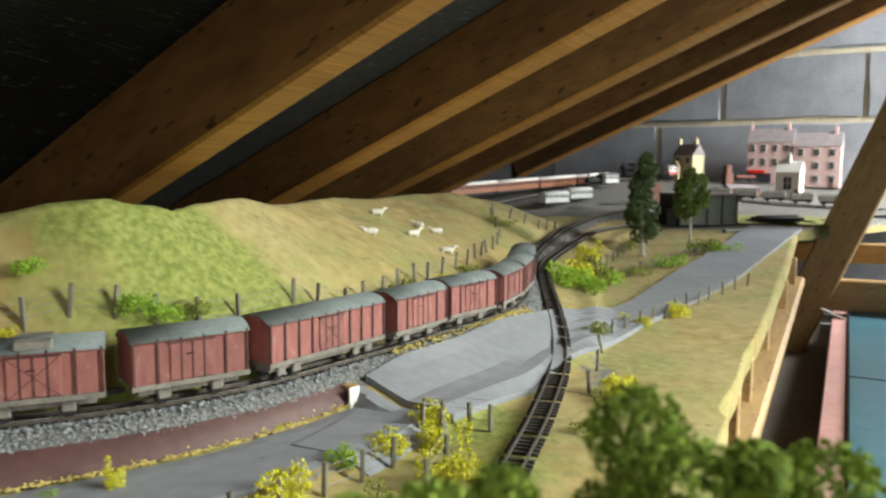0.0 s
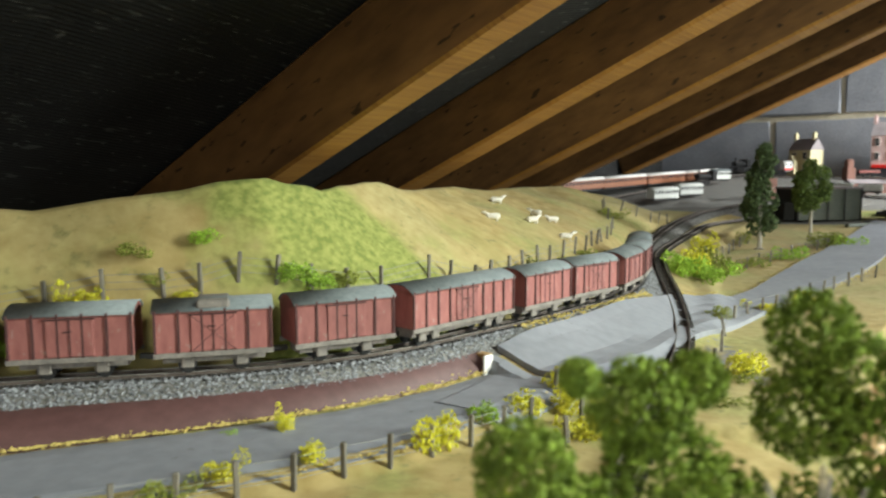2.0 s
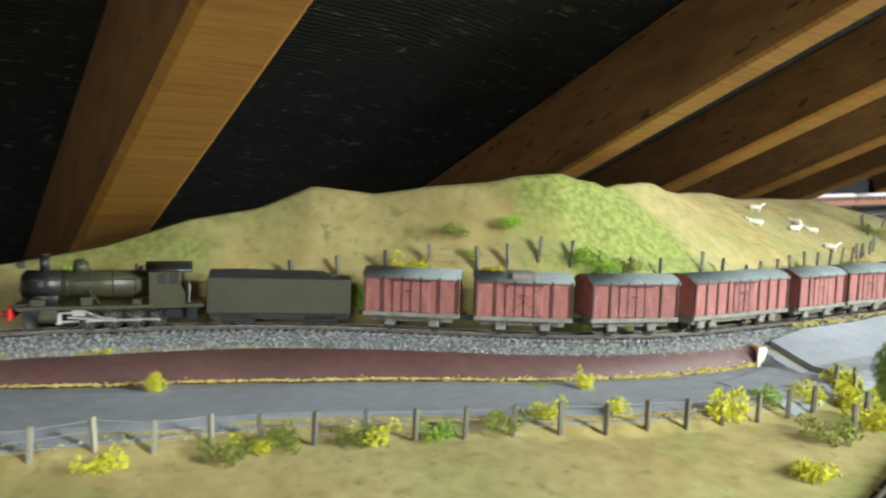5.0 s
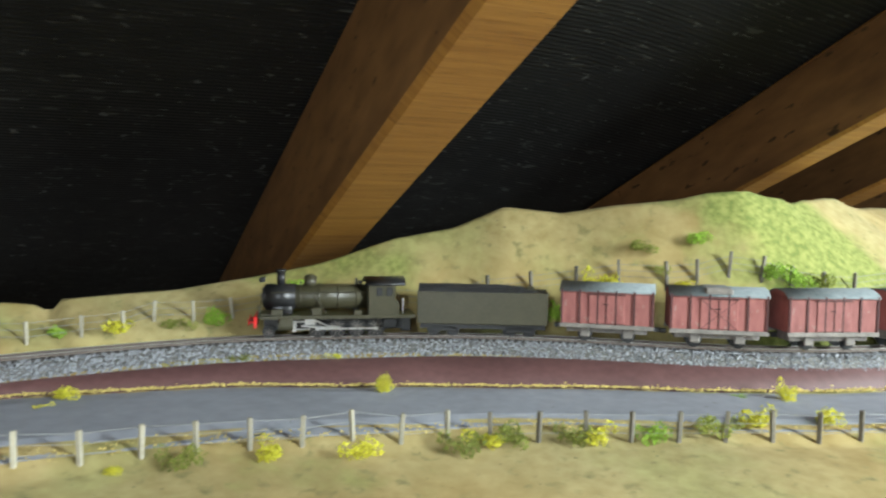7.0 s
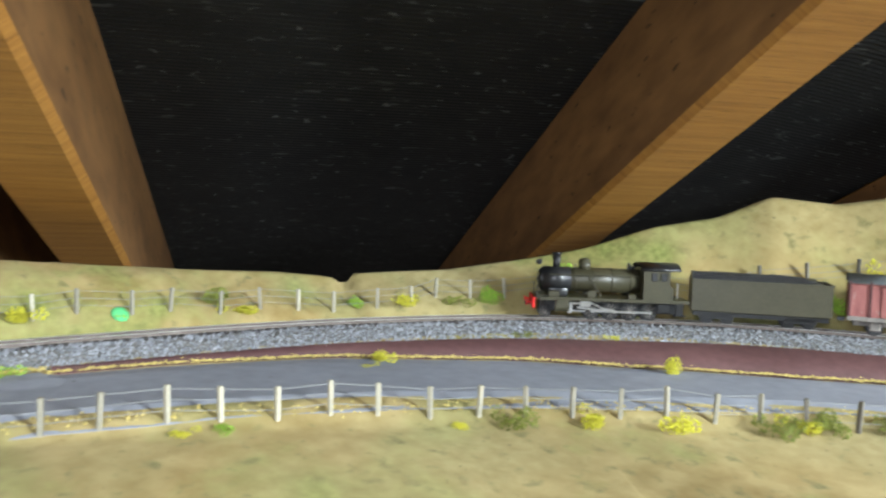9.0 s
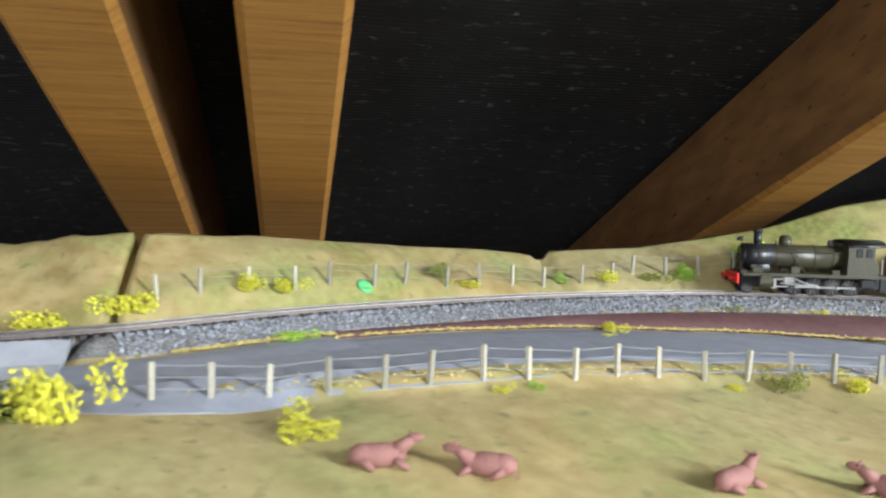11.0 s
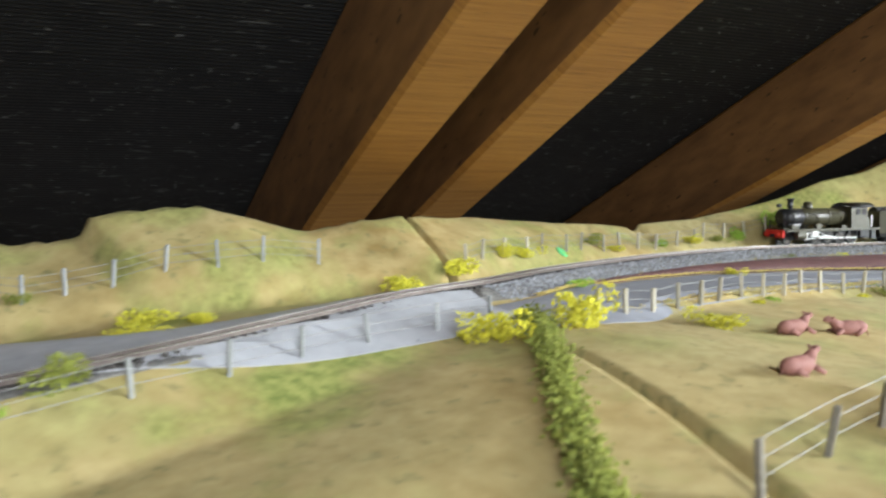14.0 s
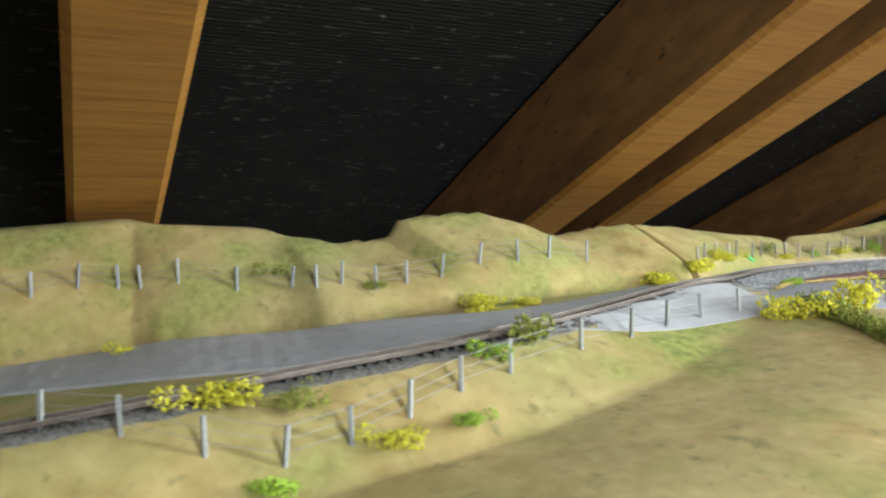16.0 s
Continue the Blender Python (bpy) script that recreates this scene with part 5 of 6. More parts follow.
        for x in (-0.0455, -0.0620, -0.0765, -0.0890):
            cyl(bm, (x, y - o, 0.0068), (x, y + o * 1.6, 0.0068), 0.0011, None, 8)
        part("valve_gear", bm, STEEL, L, "bright steel rods and valve gear")
        for x in (-0.0455, -0.0600, -0.0745, -0.0890):
            wheel(L, x, math.copysign(0.0066, y), 0.0067)
        wheel(L, -0.0100, math.copysign(0.0066, y), 0.0044)
    bm = B()
    for y in (-0.0130, 0.0130):
        box(bm, -0.114, -0.108, y - 0.0010, y + 0.0010, 0.0050, 0.0158, 0.0003)
        box(bm, -0.115, -0.107, y - 0.0022, y + 0.0022, 0.0050, 0.0058)
        box(bm, -0.104, -0.094, y - 0.002, y + 0.001, 0.0075, 0.0140, 0.0005)
    part("cab_steps", bm, LOCO_BLACK, L)
    return L


TENDER = 0.102


def tender(m):
    """Front at x = 0, rear at x = -TENDER: plain tank sides, sloped coping, heaped coal."""
    L = thing("locomotive_tender", m, "slab-sided olive tender heaped with coal", "tender")
    bm = box(B(), -TENDER, -0.0015, -0.0142, 0.0142, 0.0100, 0.0345, 0.0005)
    bmesh.ops.delete(bm, geom=[f for f in bm.faces if f.normal.z > 0.9 and f.calc_center_median().z > 0.034], context="FACES_ONLY")
    part("tank", bm, LOCO, L, "plain olive tank sides")
    bm = B()
    box(bm, -TENDER + 0.0005, -0.0020, -0.0138, 0.0138, 0.0300, 0.0318)
    bmesh.ops.subdivide_edges(bm, edges=bm.edges[:], cuts=9, use_grid_fill=True)
    cr = random.Random(2)
    for v in bm.verts:
        if v.co.z > 0.0310:
            v.co.z += max(0.0, 0.0075 * (1 - (v.co.y / 0.0145) ** 2) * min(1, (v.co.x + TENDER) / 0.02)) + cr.uniform(-0.0006, 0.0009)
    part("coal", bm, COAL, L, "heaped black coal")
    bm = B()
    for y in (-0.0142, 0.0142):
        box(bm, -TENDER, -0.002, y - 0.0006, y + 0.0006, 0.0335, 0.0350)
    box(bm, -TENDER - 0.0005, -TENDER + 0.001, -0.0142, 0.0142, 0.0335, 0.0350)
    box(bm, -0.092, -0.086, -0.004, 0.004, 0.0340, 0.0385, 0.001)
    part("coping", bm, LOCO, L)
    bm = box(B(), -TENDER + 0.0015, -0.0035, -0.0118, 0.0118, 0.0062, 0.0102)
    part("underframe", bm, LOCO_BLACK, L)
    for x in (-0.014, -0.029, -0.073, -0.088):
        for y in (-0.0066, 0.0066):
            wheel(L, x, y, 0.0050, spokes=False)
    for y in (-0.0110, 0.0110):
        for x in (-0.0215, -0.0805):
            part("bogie_sideframe", box(B(), x - 0.011, x + 0.011, y - 0.0008, y + 0.0008, 0.0040, 0.0085, 0.0004), LOCO_BLACK, L)
    return L


def goods_van(m, length, brace, bogies, dented, label):
    """Front at x = 0. Upright strapping, double doors, curved roof."""
    V = thing("goods_van", m, label, "wagon", "vans of the goods train")
    w, z0, z1 = 0.0132, 0.0125, 0.0368
    x0, x1 = -length + 0.002, -0.002
    part("body", box(B(), x0, x1, -w, w, z0, z1, 0.0004), WAGON, V)
    arc = [((w + 0.0009) * math.sin(a) / math.sin(1.2), z1 - 0.0012 + 0.0052 * (math.cos(a) - math.cos(1.2)) / (1 - math.cos(1.2))) for a in np.linspace(-1.2, 1.2, 13)]
    bm = B()
    prism(bm, arc + [(x * 0.98, z - 0.0009) for x, z in arc[::-1]], x0 - 0.0008, x1 + 0.0008)
    for v in bm.verts:
        v.co = Vector((v.co.y, v.co.x, v.co.z))
    bmesh.ops.recalc_face_normals(bm, faces=bm.faces)
    part("roof", bm, WAGON_ROOF, V, "dull grey curved roof", True)
    bm = B()
    prism(bm, [(x * 0.99, z - 0.0006) for x, z in arc] + [(w, z1 - 0.003), (-w, z1 - 0.003)], x0, x1)
    for v in bm.verts:
        v.co = Vector((v.co.y, v.co.x, v.co.z))
    bmesh.ops.recalc_face_normals(bm, faces=bm.faces)
    part("gable_end", bm, WAGON, V)
    if dented:
        bm = box(B(), (x0 + x1) / 2 - 0.009, (x0 + x1) / 2 + 0.009, -0.0135, 0.0135, z1 - 0.0008, z1 + 0.0038, 0.0012)
        part("roof_patch", bm, WAGON_FRAME, V, "crumpled pale roof patch")
    bays = 5 if length < 0.08 else 9
    for y in (-w - 0.0004, w + 0.0004):
        for k in range(bays + 1):
            x = x0 + 0.0008 + (x1 - x0 - 0.0016) * k / bays
            part("strap", box(B(), x - 0.0006, x + 0.0006, y - 0.0005, y + 0.0005, z0, z1 - 0.0004), STRAP, V)
        mid, half = (x0 + x1) / 2, (x1 - x0) / bays * 0.5
        bm = box(B(), mid - half * 1.9, mid + half * 1.9, y - 0.0004, y + 0.0004, z0 + 0.0008, z1 - 0.0030, 0.0003)
        d = part("door", bm, WAGON, V)
        bm = B()
        box(bm, mid - 0.0003, mid + 0.0003, y - 0.0009, y + 0.0009, z0 + 0.001, z1 - 0.003)
        box(bm, mid - half * 2.0, mid + half * 2.0, y - 0.0009, y + 0.0009, z1 - 0.0036, z1 - 0.0028)
        box(bm, mid - 0.001, mid + 0.003, y - 0.0010, y + 0.0010, z0 + 0.014, z0 + 0.0148)
        if brace:
            for s_ in (-1, 1):
                cyl(bm, (mid - s_ * half * 1.8, y, z0 + 0.001), (mid + s_ * half * 1.8, y, z1 - 0.004), 0.0006, None, 4)
        part("door_ironwork", bm, STRAP, d)
        part("sole_bar", box(B(), x0 - 0.0004, x1 + 0.0004, y - 0.0006, y + 0.0006, z0 - 0.0026, z0 + 0.0003, 0.0002), WAGON_FRAME, V, "dusty pale sole bar")
    part("underframe", box(B(), x0 + 0.004, x1 - 0.004, -0.0080, 0.0080, 0.0060, z0), WAGON_FRAME, V)
    for x in ((-0.019, -length + 0.019) if not bogies else (-0.014, -0.026, -length + 0.026, -length + 0.014)):
        for y in (-0.0066, 0.0066):
            wheel(V, x, y, 0.0047, spokes=False)
            bm = box(B(), x - 0.0035, x + 0.0035, y * 1.45 - 0.0008, y * 1.45 + 0.0008, 0.0030, 0.0105, 0.0008)
            part("axle_guard", bm, WAGON_FRAME, V)
    for x in (x0 - 0.003, x1 + 0.003):
        part("coupler", box(B(), x - 0.0025, x + 0.0025, -0.0014, 0.0014, 0.0075, 0.0105, 0.0003), LOCO_BLACK, V)
    return V


def on_rails(front, length, size):
    """The pose of a vehicle whose front stands at that station."""
    return rail_pose(front + length * size / 2) @ Matrix.Translation((length * size / 2, 0, 0)) @ Matrix.Scale(size, 4)


S_TRAIN = frac([11.25])[0]
locomotive(on_rails(S_TRAIN, 0.118, 1.06))
tender(on_rails(S_TRAIN + 0.128, TENDER, 1.04))
s = S_TRAIN + 0.128 + TENDER * 1.04 + 0.004
VANS = [(0.067, False, False, False), (0.067, True, False, True), (0.067, False, False, False), (0.105, True, True, False), (0.067, False, False, False), (0.067, True, False, False), (0.067, False, False, False), (0.067, False, False, False), (0.105, False, True, False)]
for length, brace, bogies, dented in VANS:
    s += 0.006
    goods_van(on_rails(s, length, 1.13), length, brace, bogies, dented,
              ("long faded red bogie van with a grey roof" if bogies else "faded red goods van with cross-braced doors" if brace else "faded red goods van with upright strapping"))
    s += length * 1.13

# white end of the embankment wall
x, y = plan(S_WALL1 + 0.001, -0.026)
a = math.atan2(float(np.interp(S_WALL1, S, TAN[:, 1])), float(np.interp(S_WALL1, S, TAN[:, 0])))
wall_end = thing("wall_end", pose(float(x), float(y), 0.987, 0, 0, math.degrees(a)), "small white and tan end block of the embankment", "block")
part("white_face", box(B(), -0.008, 0.002, -0.0078, -0.0060, 0.0, 0.0155, 0.0004), WHITE, wall_end, "white painted face")
part("tan_body", box(B(), -0.004, 0.004, -0.0060, 0.006, 0.0, 0.0155, 0.0004), PLANK, wall_end, "bare tan wood")


# ---------------------------------------------------------------- yard
def flat_track(name, a, b, label):
    root = thing(name, Matrix(), label, "railway track", "", "structure")
    pts = [(a[0] + (b[0] - a[0]) * t, a[1] + (b[1] - a[1]) * t) for t in np.linspace(0, 1, 8)]
    return lay(root, np.array([(x, y, yard_z(y) + 0.005) for x, y in pts]), SLEEPER, 0.012, 0.0026, 0.0072, 0.021)


def toward(x, y, a, z=0.0):
    return pose(x, y, yard_z(y) + z, 0, 0, a)


def house(name, m, w, d, h, roof_h, wall_mat, roof_mat, floors, bays, label, chimneys=(), shop=False):
    """A card model house; x along the front, front at y = 0 towards -y."""
    Hs = thing(name, m, label, "model house")
    part("wall", box(B(), 0, w, 0, d, -0.004, h, 0.0006), wall_mat, Hs)
    bm = B()
    prism(bm, [(-0.002, h), (d + 0.002, h), (d / 2, h + roof_h)], -0.002, w + 0.002)
    for v in bm.verts:
        v.co = Vector((v.co.y, v.co.x, v.co.z))
    bmesh.ops.recalc_face_normals(bm, faces=bm.faces)
    roof = part("roof", bm, roof_mat, Hs)
    for cx in chimneys:
        bm = box(B(), cx - 0.005, cx + 0.005, d / 2 - 0.006, d / 2 + 0.006, h + roof_h * 0.4, h + roof_h + 0.018, 0.0006)
        for k in (-0.002, 0.002):
            cyl(bm, (cx + k, d / 2, h + roof_h + 0.017), (cx + k, d / 2, h + roof_h + 0.024), 0.0014, 0.0012, 8)
        part("chimney", bm, wall_mat, roof)
    for f in range(floors):
        for b in range(bays):
            if shop and f == 0:
                continue
            cx, cz = w * (b + 0.5) / bays, h * (f + 0.55) / floors
            hw, hh = w / bays * 0.17, h / floors * 0.26
            fr = part("window", box(B(), cx - hw - 0.001, cx + hw + 0.001, -0.0012, 0.0004, cz - hh - 0.001, cz + hh + 0.001), WHITE, Hs)
            for sx in (-1, 1):
                for sz in (-1, 1):
                    part("pane", box(B(), cx + sx * hw * 0.52 - hw * 0.43, cx + sx * hw * 0.52 + hw * 0.43, -0.0018, -0.0010, cz + sz * hh * 0.5 - hh * 0.44, cz + sz * hh * 0.5 + hh * 0.44), GLASS_DARK, fr)
    if shop:
        part("shop_front", box(B(), 0.004, w * 0.55, -0.003, 0.0006, 0.0, h / floors * 0.7), GLASS_DARK, Hs)
        part("awning", box(B(), 0.004, w * 0.42, -0.006, 0.0, h / floors * 0.7, h / floors * 0.95, 0.001), RED, Hs, "red shop awning")
    part("door", box(B(), w * 0.80, w * 0.80 + 0.010, -0.0014, 0.0006, -0.004, 0.024), BRICK, Hs)
    return Hs


WALL_A = math.degrees(TH)


def by_wall(v, u):
    p = DH * v + EV * u
    return p.x, p.y


x, y = by_wall(-0.515, 2.74)
house("terrace_house", toward(x, y, WALL_A, 0.0), 0.140, 0.07, 0.135, 0.046, PINK, SLATE, 3, 4, "tall pink stone terrace house with a red shop awning", (0.004, 0.121), True)
x, y = by_wall(-0.372, 2.735)
house("terrace_house", toward(x, y, WALL_A, 0.0), 0.140, 0.07, 0.128, 0.046, PINK, SLATE, 3, 3, "pink stone terrace house with a slate roof", (0.121,))
x, y = by_wall(-0.385, 2.50)
house("white_cottage", toward(x, y, WALL_A - 6, 0.0), 0.068, 0.05, 0.075, 0.034, WHITE, WHITE, 1, 1, "plain white card cottage with a gabled roof", (0.03,))
x, y = by_wall(-0.77, 2.76)
house("station_building", toward(x, y, WALL_A - 28, 0.0), 0.090, 0.06, 0.085, 0.040, CREAM, SLATE, 2, 2, "cream card station building with two gables", (0.002, 0.078))
bm = prism(B(), [(0.014, 0.0), (0.046, 0.0), (0.046, 0.048), (0.030, 0.068), (0.014, 0.048)], -0.022, 0.01)
ob = tagged(mesh_object("station_porch", bm, CREAM), "cream gabled porch of the station", "porch")
ob.matrix_world = toward(x, y, WALL_A - 28, 0.0)
x, y = by_wall(-0.56, 2.66)
tower = thing("brick_tower", toward(x, y, 15), "small brown brick water tower", "tower")
part("base", box(B(), -0.014, 0.014, -0.014, 0.014, -0.004, 0.035, 0.001), BRICK, tower)
part("arch", box(B(), -0.010, 0.010, -0.010, 0.010, 0.035, 0.056, 0.001), BRICK, tower)
bm = cyl(B(), (0, 0, 0.056), (0, 0, 0.062), 0.013, 0.009, 10)
part("cap", bm, BRICK, tower)
x, y = by_wall(-0.50, 2.42)
hut = thing("goods_shed", toward(x, y, 8), "low brown brick goods shed with a grey roof", "shed")
part("wall", box(B(), 0, 0.10, 0, 0.05, -0.004, 0.026, 0.0006), BRICK, hut)
bm = prism(B(), [(-0.003, 0.026), (0.053, 0.026), (0.025, 0.038)], -0.003, 0.103)
for v in bm.verts:
    v.co = Vector((v.co.y, v.co.x, v.co.z))
bmesh.ops.recalc_face_normals(bm, faces=bm.faces)
part("roof", bm, SLATE, hut)
for k in range(4):
    part("window", box(B(), 0.012 + 0.022 * k, 0.022 + 0.022 * k, -0.001, 0.0006, 0.008, 0.018), GLASS_DARK, hut)

# engine shed, turntable
shed = thing("engine_shed", pose(0.555, 1.775, yard_z(1.775) - 0.004, 0, 0, 14), "grey-green panelled engine shed with a sooty end", "shed")
part("wall", box(B(), 0, 0.150, 0, 0.09, 0, 0.070, 0.001), SHED, shed)
part("end_wall", box(B(), -0.004, 0.0, -0.001, 0.091, 0, 0.072), SHED_DARK, shed, "black sooty end")
for k in range(4):
    part("panel_post", box(B(), 0.030 + 0.04 * k - 0.0015, 0.030 + 0.04 * k + 0.0015, -0.002, 0.001, 0, 0.070), SHED_DARK, shed)
part("roof", box(B(), -0.005, 0.152, -0.004, 0.094, 0.070, 0.075, 0.001), SLATE, shed)
part("annex", box(B(), -0.030, -0.004, 0.010, 0.060, 0, 0.040, 0.001), SHED_DARK, shed)
tt = thing("turntable", pose(0.83, 1.885, yard_z(1.885) - 0.001, 0, 0, 20), "black turntable pit with a raised deck", "turntable")
part("pit_ring", cyl(B(), (0, 0, 0), (0, 0, 0.006), 0.062, 0.060, 40), SHED_DARK, tt)
part("deck", box(B(), -0.058, 0.058, -0.010, 0.010, 0.006, 0.011, 0.001), LOCO_BLACK, tt)
bm = box(B(), 0, 0.10, -0.006, 0.006, 0, 0.008, 0.002)
ob = tagged(mesh_object("timber_baulk", bm, SHED), "dull green timber baulk lying in the field", "timber")
ob.matrix_world = pose(0.63, 1.70, ground_at(0.63, 1.70), 0, 0, 25)


def open_wagon(m, mat, label, length=0.062, h=0.028, group="grey wagons in the yard"):
    W = thing("open_wagon", m, label, "wagon", group)
    part("body", box(B(), 0, length, -0.012, 0.012, 0.011, h, 0.001), mat, W)
    for k in range(5):
        part("rib", box(B(), length * (k + 0.5) / 5 - 0.0008, length * (k + 0.5) / 5 + 0.0008, -0.0128, 0.0128, 0.011, h), mat, W)
    part("load", box(B(), 0.002, length - 0.002, -0.0105, 0.0105, h - 0.002, h + 0.002, 0.001), COAL, W)
    part("underframe", box(B(), 0.003, length - 0.003, -0.008, 0.008, 0.005, 0.011), LOCO_BLACK, W)
    for x in (0.014, length - 0.014):
        for y in (-0.0066, 0.0066):
            wheel(W, x, y, 0.0047, spokes=False)
    return W


flat_track("siding_front", (0.70, 2.32), (1.25, 2.10), "siding with grey wagons in the yard")
for k in range(7):
    t = 0.05 + k * 0.125
    open_wagon(toward(0.70 + 0.55 * t, 2.32 - 0.22 * t, -21.8, 0.005), WAGON_GREY, "pale grey open wagon on the siding")
flat_track("siding_middle", (0.72, 2.62), (1.25, 2.55), "siding across the yard")
for k, mat in enumerate((WAGON, BRICK)):
    open_wagon(toward(0.99 + 0.085 * k, 2.585 - 0.011 * k, -7, 0.005), mat, "low brown wagon standing in the yard", h=0.020, group="brown wagons in the yard")
flat_track("siding_back", (0.55, 2.98), (1.10, 2.80), "platform line in front of the station")


def carriage(m, length, label, body, roof, group, stripe=None):
    C = thing("railway_carriage", m, label, "carriage", group)
    w = 0.0135
    part("body", box(B(), 0, length, -w, w, 0.009, 0.034, 0.001), body, C)
    arc = [((w + 0.0006) * math.sin(a) / math.sin(1.2), 0.0335 + 0.0075 * (math.cos(a) - math.cos(1.2)) / (1 - math.cos(1.2))) for a in np.linspace(-1.2, 1.2, 11)]
    bm = B()
    prism(bm, arc, -0.001, length + 0.001)
    for v in bm.verts:
        v.co = Vector((v.co.y, v.co.x, v.co.z))
    bmesh.ops.recalc_face_normals(bm, faces=bm.faces)
    part("roof", bm, roof, C, "white curved roof", True)
    n = int(length / 0.014)
    for y in (-w - 0.0003, w + 0.0003):
        for k in range(n):
            x = length * (k + 0.5) / n
            part("window", box(B(), x - 0.0038, x + 0.0038, y - 0.0005, y + 0.0005, 0.0225, 0.0310), GLASS_DARK, C)
        if stripe:
            part("waist_band", box(B(), -0.0004, length + 0.0004, y - 0.0006, y + 0.0006, 0.009, 0.0165), stripe, C)
    part("underframe", box(B(), 0.006, length - 0.006, -0.008, 0.008, 0.004, 0.009), LOCO_BLACK, C)
    return C


CO = [(0.010, 2.03), (0.145, 2.175), (0.285, 2.325), (0.425, 2.475), (0.565, 2.62)]
for k in range(4):
    (ax, ay), (bx, by) = CO[k], CO[k + 1]
    carriage(pose(ax, ay, 1.012 + float(rise(ay)) + 0.010, 0, -math.degrees(math.atan2(0.0078, 0.2)), math.degrees(math.atan2(by - ay, bx - ax))), 0.198, "varnished brown carriage with a white roof", COACH, WHITE, "brown carriages on the back line")
flat_track("back_line", (-0.05, 1.97), (0.85, 2.90), "back line behind the hill")


def small_engine(m, label):
    E_ = thing("tank_engine", m, label, "locomotive", "engines in the yard")
    bm = B()
    cyl(bm, (0.004, 0, 0.026), (0.070, 0, 0.026), 0.009, None, 18)
    part("boiler", bm, LOCO_BLACK, E_)
    part("cab", box(B(), 0.070, 0.092, -0.013, 0.013, 0.014, 0.042, 0.001), LOCO_BLACK, E_)
    part("footplate", box(B(), 0, 0.100, -0.0135, 0.0135, 0.012, 0.015), LOCO_BLACK, E_)
    part("chimney", cyl(B(), (0.014, 0, 0.032), (0.014, 0, 0.046), 0.003, 0.0034, 12), LOCO_BLACK, E_)
    part("dome", cyl(B(), (0.040, 0, 0.032), (0.040, 0, 0.041), 0.0042, 0.003, 12), LOCO_BLACK, E_)
    for x in (0.022, 0.040, 0.058):
        for y in (-0.0066, 0.0066):
            wheel(E_, x, y, 0.0068, spokes=False)
    return E_


small_engine(toward(0.62, 2.66, 48, 0.018), "black tank engine at the head of the carriages")
small_engine(toward(0.435, 2.33, 46, 0.018), "black tank engine beside the carriages")
for k in range(2):
    carriage(toward(0.27 + 0.085 * k, 2.09 + 0.095 * k, 48, 0.008), 0.118, "grey van with a pale roof on the middle road", WAGON_GREY, WAGON_GREY, "vans on the middle road")
carriage(toward(0.50, 2.42, 46, 0.012), 0.085, "grey brake van behind the tank engine", WAGON_GREY, WAGON_ROOF, "vans on the middle road")
carriage(toward(0.790, 2.70, 20, 0.012), 0.125, "white and red railcar at the platform", WHITE, WHITE, "railcar", RED)
bm = box(B(), -0.016, 0.016, -0.014, 0.014, -0.004, 0.075, 0.001)
ob = tagged(mesh_object("stone_pier", bm, BRICK), "dark square stone pier beside the line", "pier")
ob.matrix_world = pose(0.565, 2.05, yard_z(2.05), 0, 0, 20)

# ---------------------------------------------------------------- timbers, sheet and clutter beyond the board
beam("roof_strut", (0.825, 1.90, 0.60), (1.217, 1.66, 1.80), 0.05, 0.088, PLANK, "pale diagonal roof strut beside the board edge", "strut", DH, "structure")
beam("board_rail", (0.22, 0.60, 0.905), (0.72, 1.56, 0.93), 0.055, 0.018, PLANK, "pale softwood rail below the board edge", "rail", (0, 0, 1), "structure")
for x, y in ((0.255, 0.655), (0.315, 0.775), (0.42, 0.98), (0.56, 1.24), (0.68, 1.47)):
    bm = box(B(), -0.009, 0.009, -0.022, 0.022, 0.90, 0.963 + float(rise(y)), 0.001)
    ob = tagged(mesh_object("board_upright", bm, PLANK), "short softwood upright under the board edge", "upright", "uprights under the board", "structure")
    ob.matrix_world = pose(x - 0.012, y + 0.006, 0, 0, 0, 62)
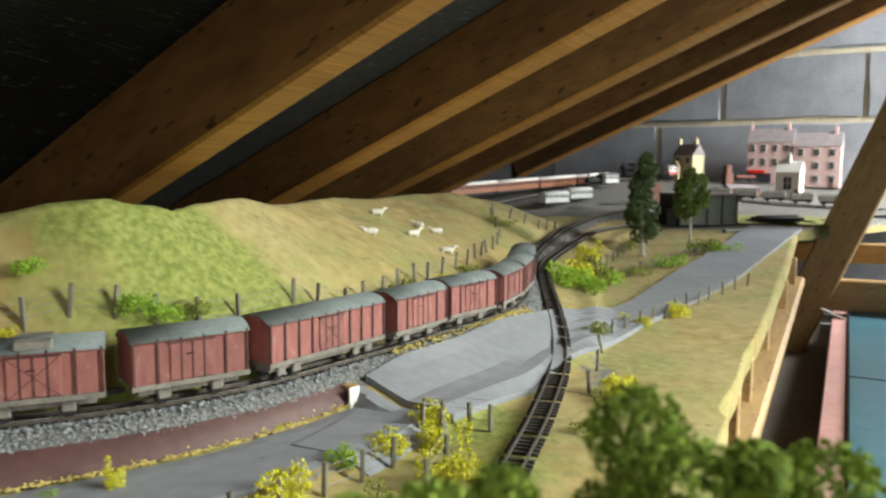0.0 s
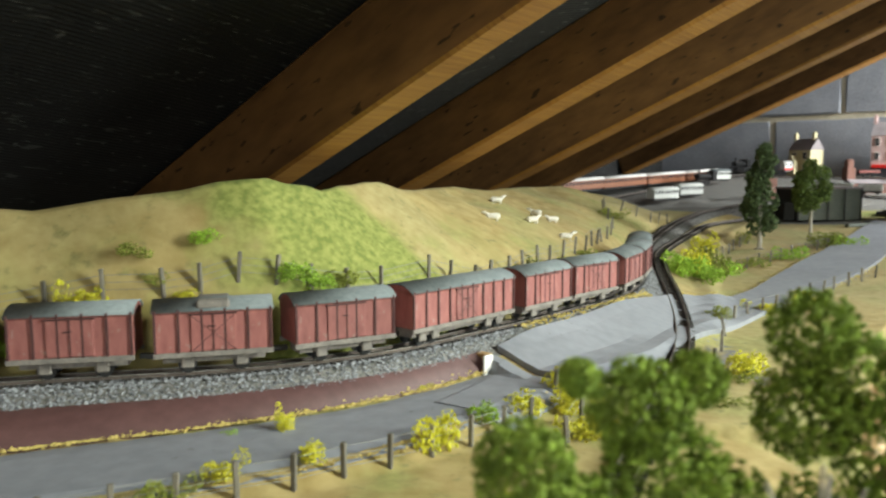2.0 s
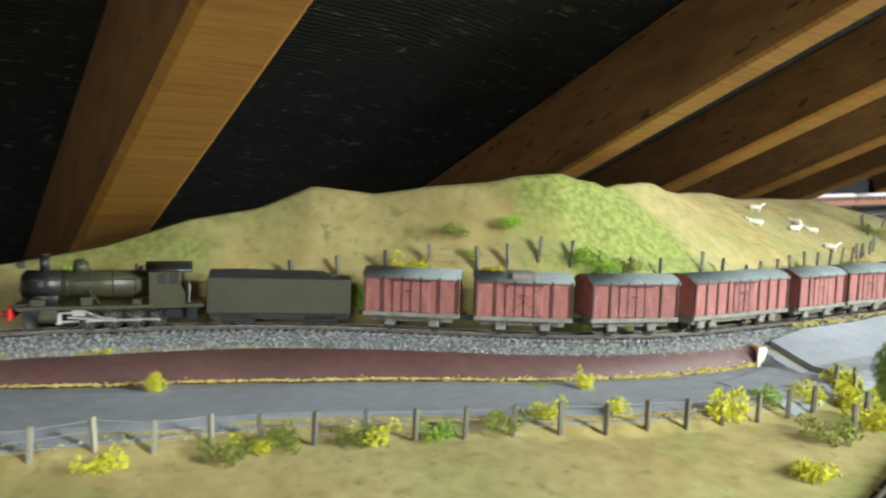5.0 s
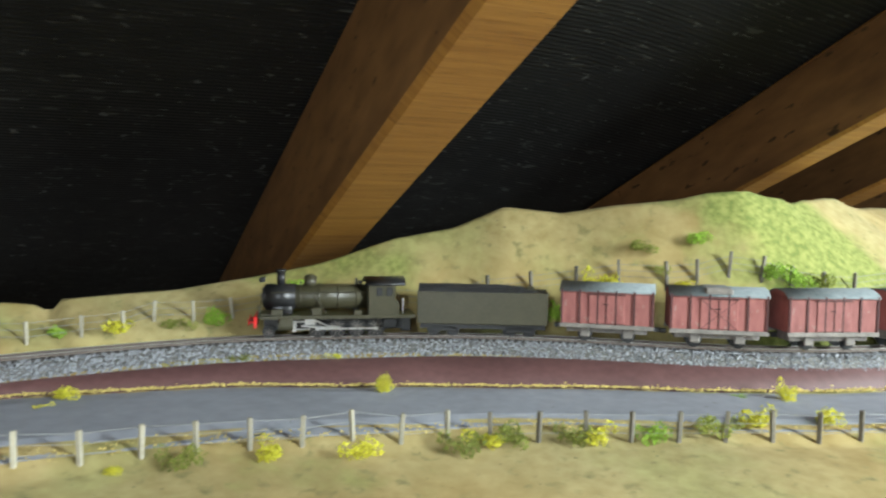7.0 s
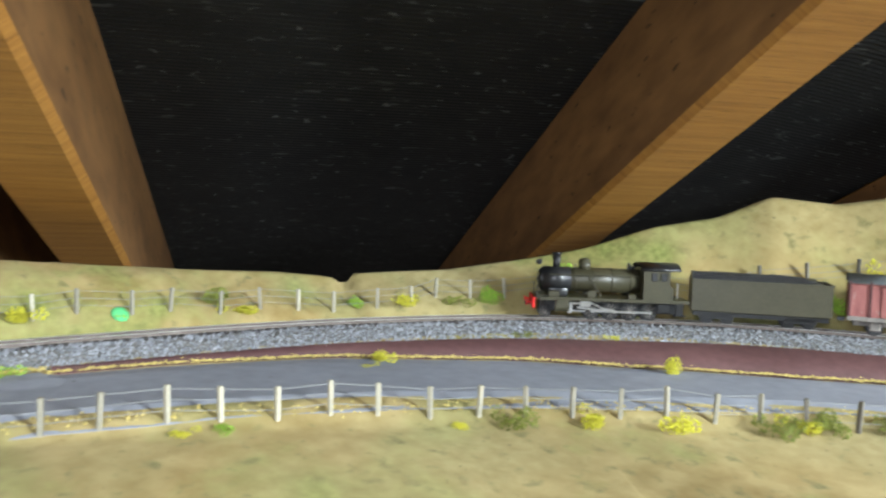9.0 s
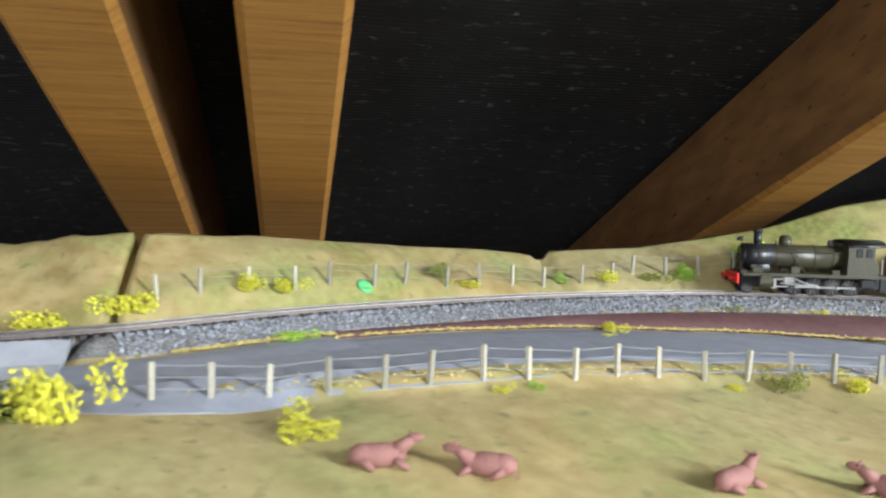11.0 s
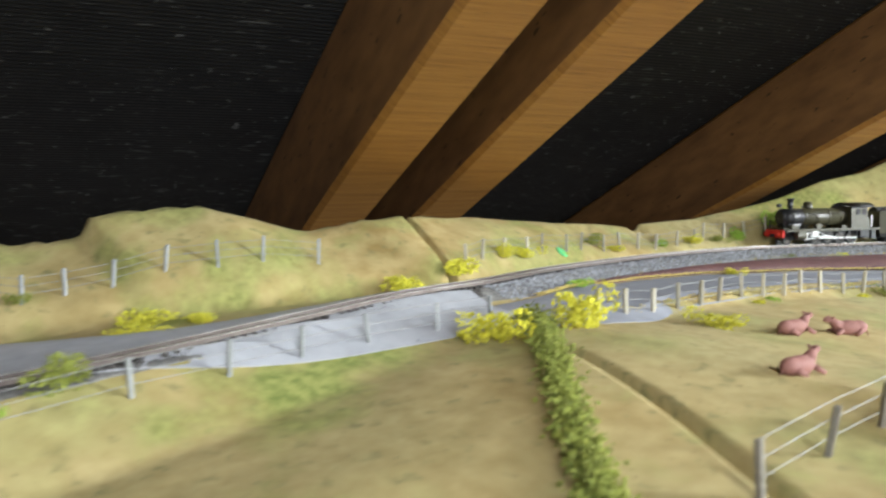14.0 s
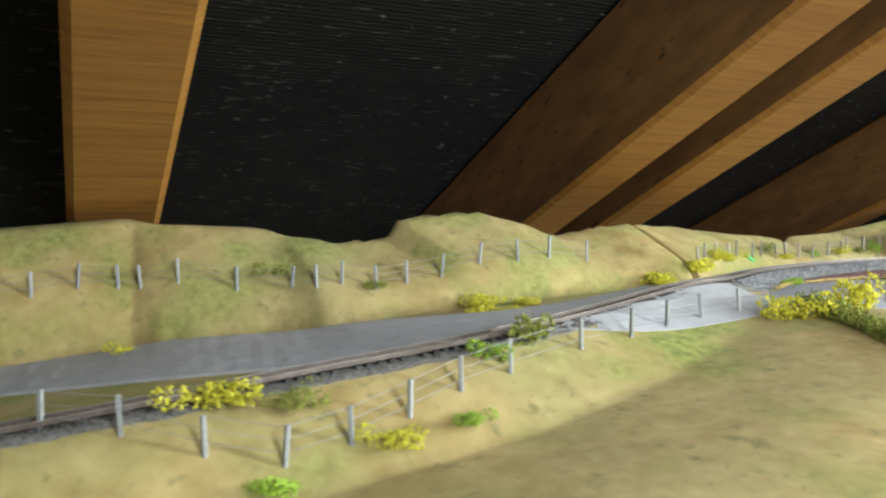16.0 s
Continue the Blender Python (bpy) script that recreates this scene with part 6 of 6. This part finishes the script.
beam("cross_rail", (0.83, 1.90, 0.855), (1.55, 1.52, 0.865), 0.04, 0.075, PLANK, "pale cross rail behind the strut", "rail", (0, 0, 1), "structure")
beam("lower_rail", (0.85, 2.02, 0.945), (1.50, 1.70, 0.955), 0.04, 0.05, PLANK, "pale rail carrying the yard board", "rail", (0, 0, 1), "structure")
bm = box(B(), -0.30, 0.30, -0.75, 0.90, -0.010, 0.0, 0.002)
sheet = thing("blue_panel", pose(1.01, 1.225, 0.815, 0, 0, -28), "glossy blue sheet with a dark seam", "panel")
ob = part("sheet", bm, BLUE, sheet)
ob = part("seam", box(B(), -0.30, 0.30, -0.147, -0.143, 0.0002, 0.0012), SHED_DARK, sheet)
ob = part("edge_strip", box(B(), -0.335, -0.302, -0.75, 0.62, -0.05, -0.008, 0.002), PINKBOARD, sheet, "pink foam edge strip")
bm = box(B(), -0.12, 0.12, -0.16, 0.16, -0.30, 0.0, 0.02)
ob = tagged(mesh_object("cloth_bundle", bm, DARKRED), "dark red cloth bundle below the board", "cloth")
ob.matrix_world = pose(0.50, 1.03, 0.72, 0, 0, -28)
bm = box(B(), -0.5, 0.5, -0.8, 0.9, -0.72, -0.02)
ob = tagged(mesh_object("storage_chest", bm, LOFT), "dusty grey chest under the boards", "chest")
ob.matrix_world = pose(0.80, 1.35, 0.73, 0, 0, -28)
cv = bpy.data.curves.new("cable", "CURVE")
cv.dimensions, cv.bevel_depth = "3D", 0.003
sp = cv.splines.new("BEZIER")
sp.bezier_points.add(3)
for bp_, co in zip(sp.bezier_points, ((0.90, 1.78, 0.83), (0.97, 1.76, 0.80), (1.03, 1.73, 0.79), (1.06, 1.70, 0.83))):
    bp_.co, bp_.handle_left_type, bp_.handle_right_type = co, "AUTO", "AUTO"
cv.materials.append(WHITE)
tagged(new("cable", cv), "loose white cable hanging under the rail", "cable")
# bright green paint patch on the bank
bm = ball(B(), (0, 0, 0), 0.007, 2, (1, 0.9, 0.25))
ob = tagged(mesh_object("paint_patch", bm, GREENPAINT, True), "bright green painted patch on the bank", "paint patch")
ob.matrix_world = pose(-0.686, -0.034, ground_at(-0.686, -0.034), 0, 40, 0)
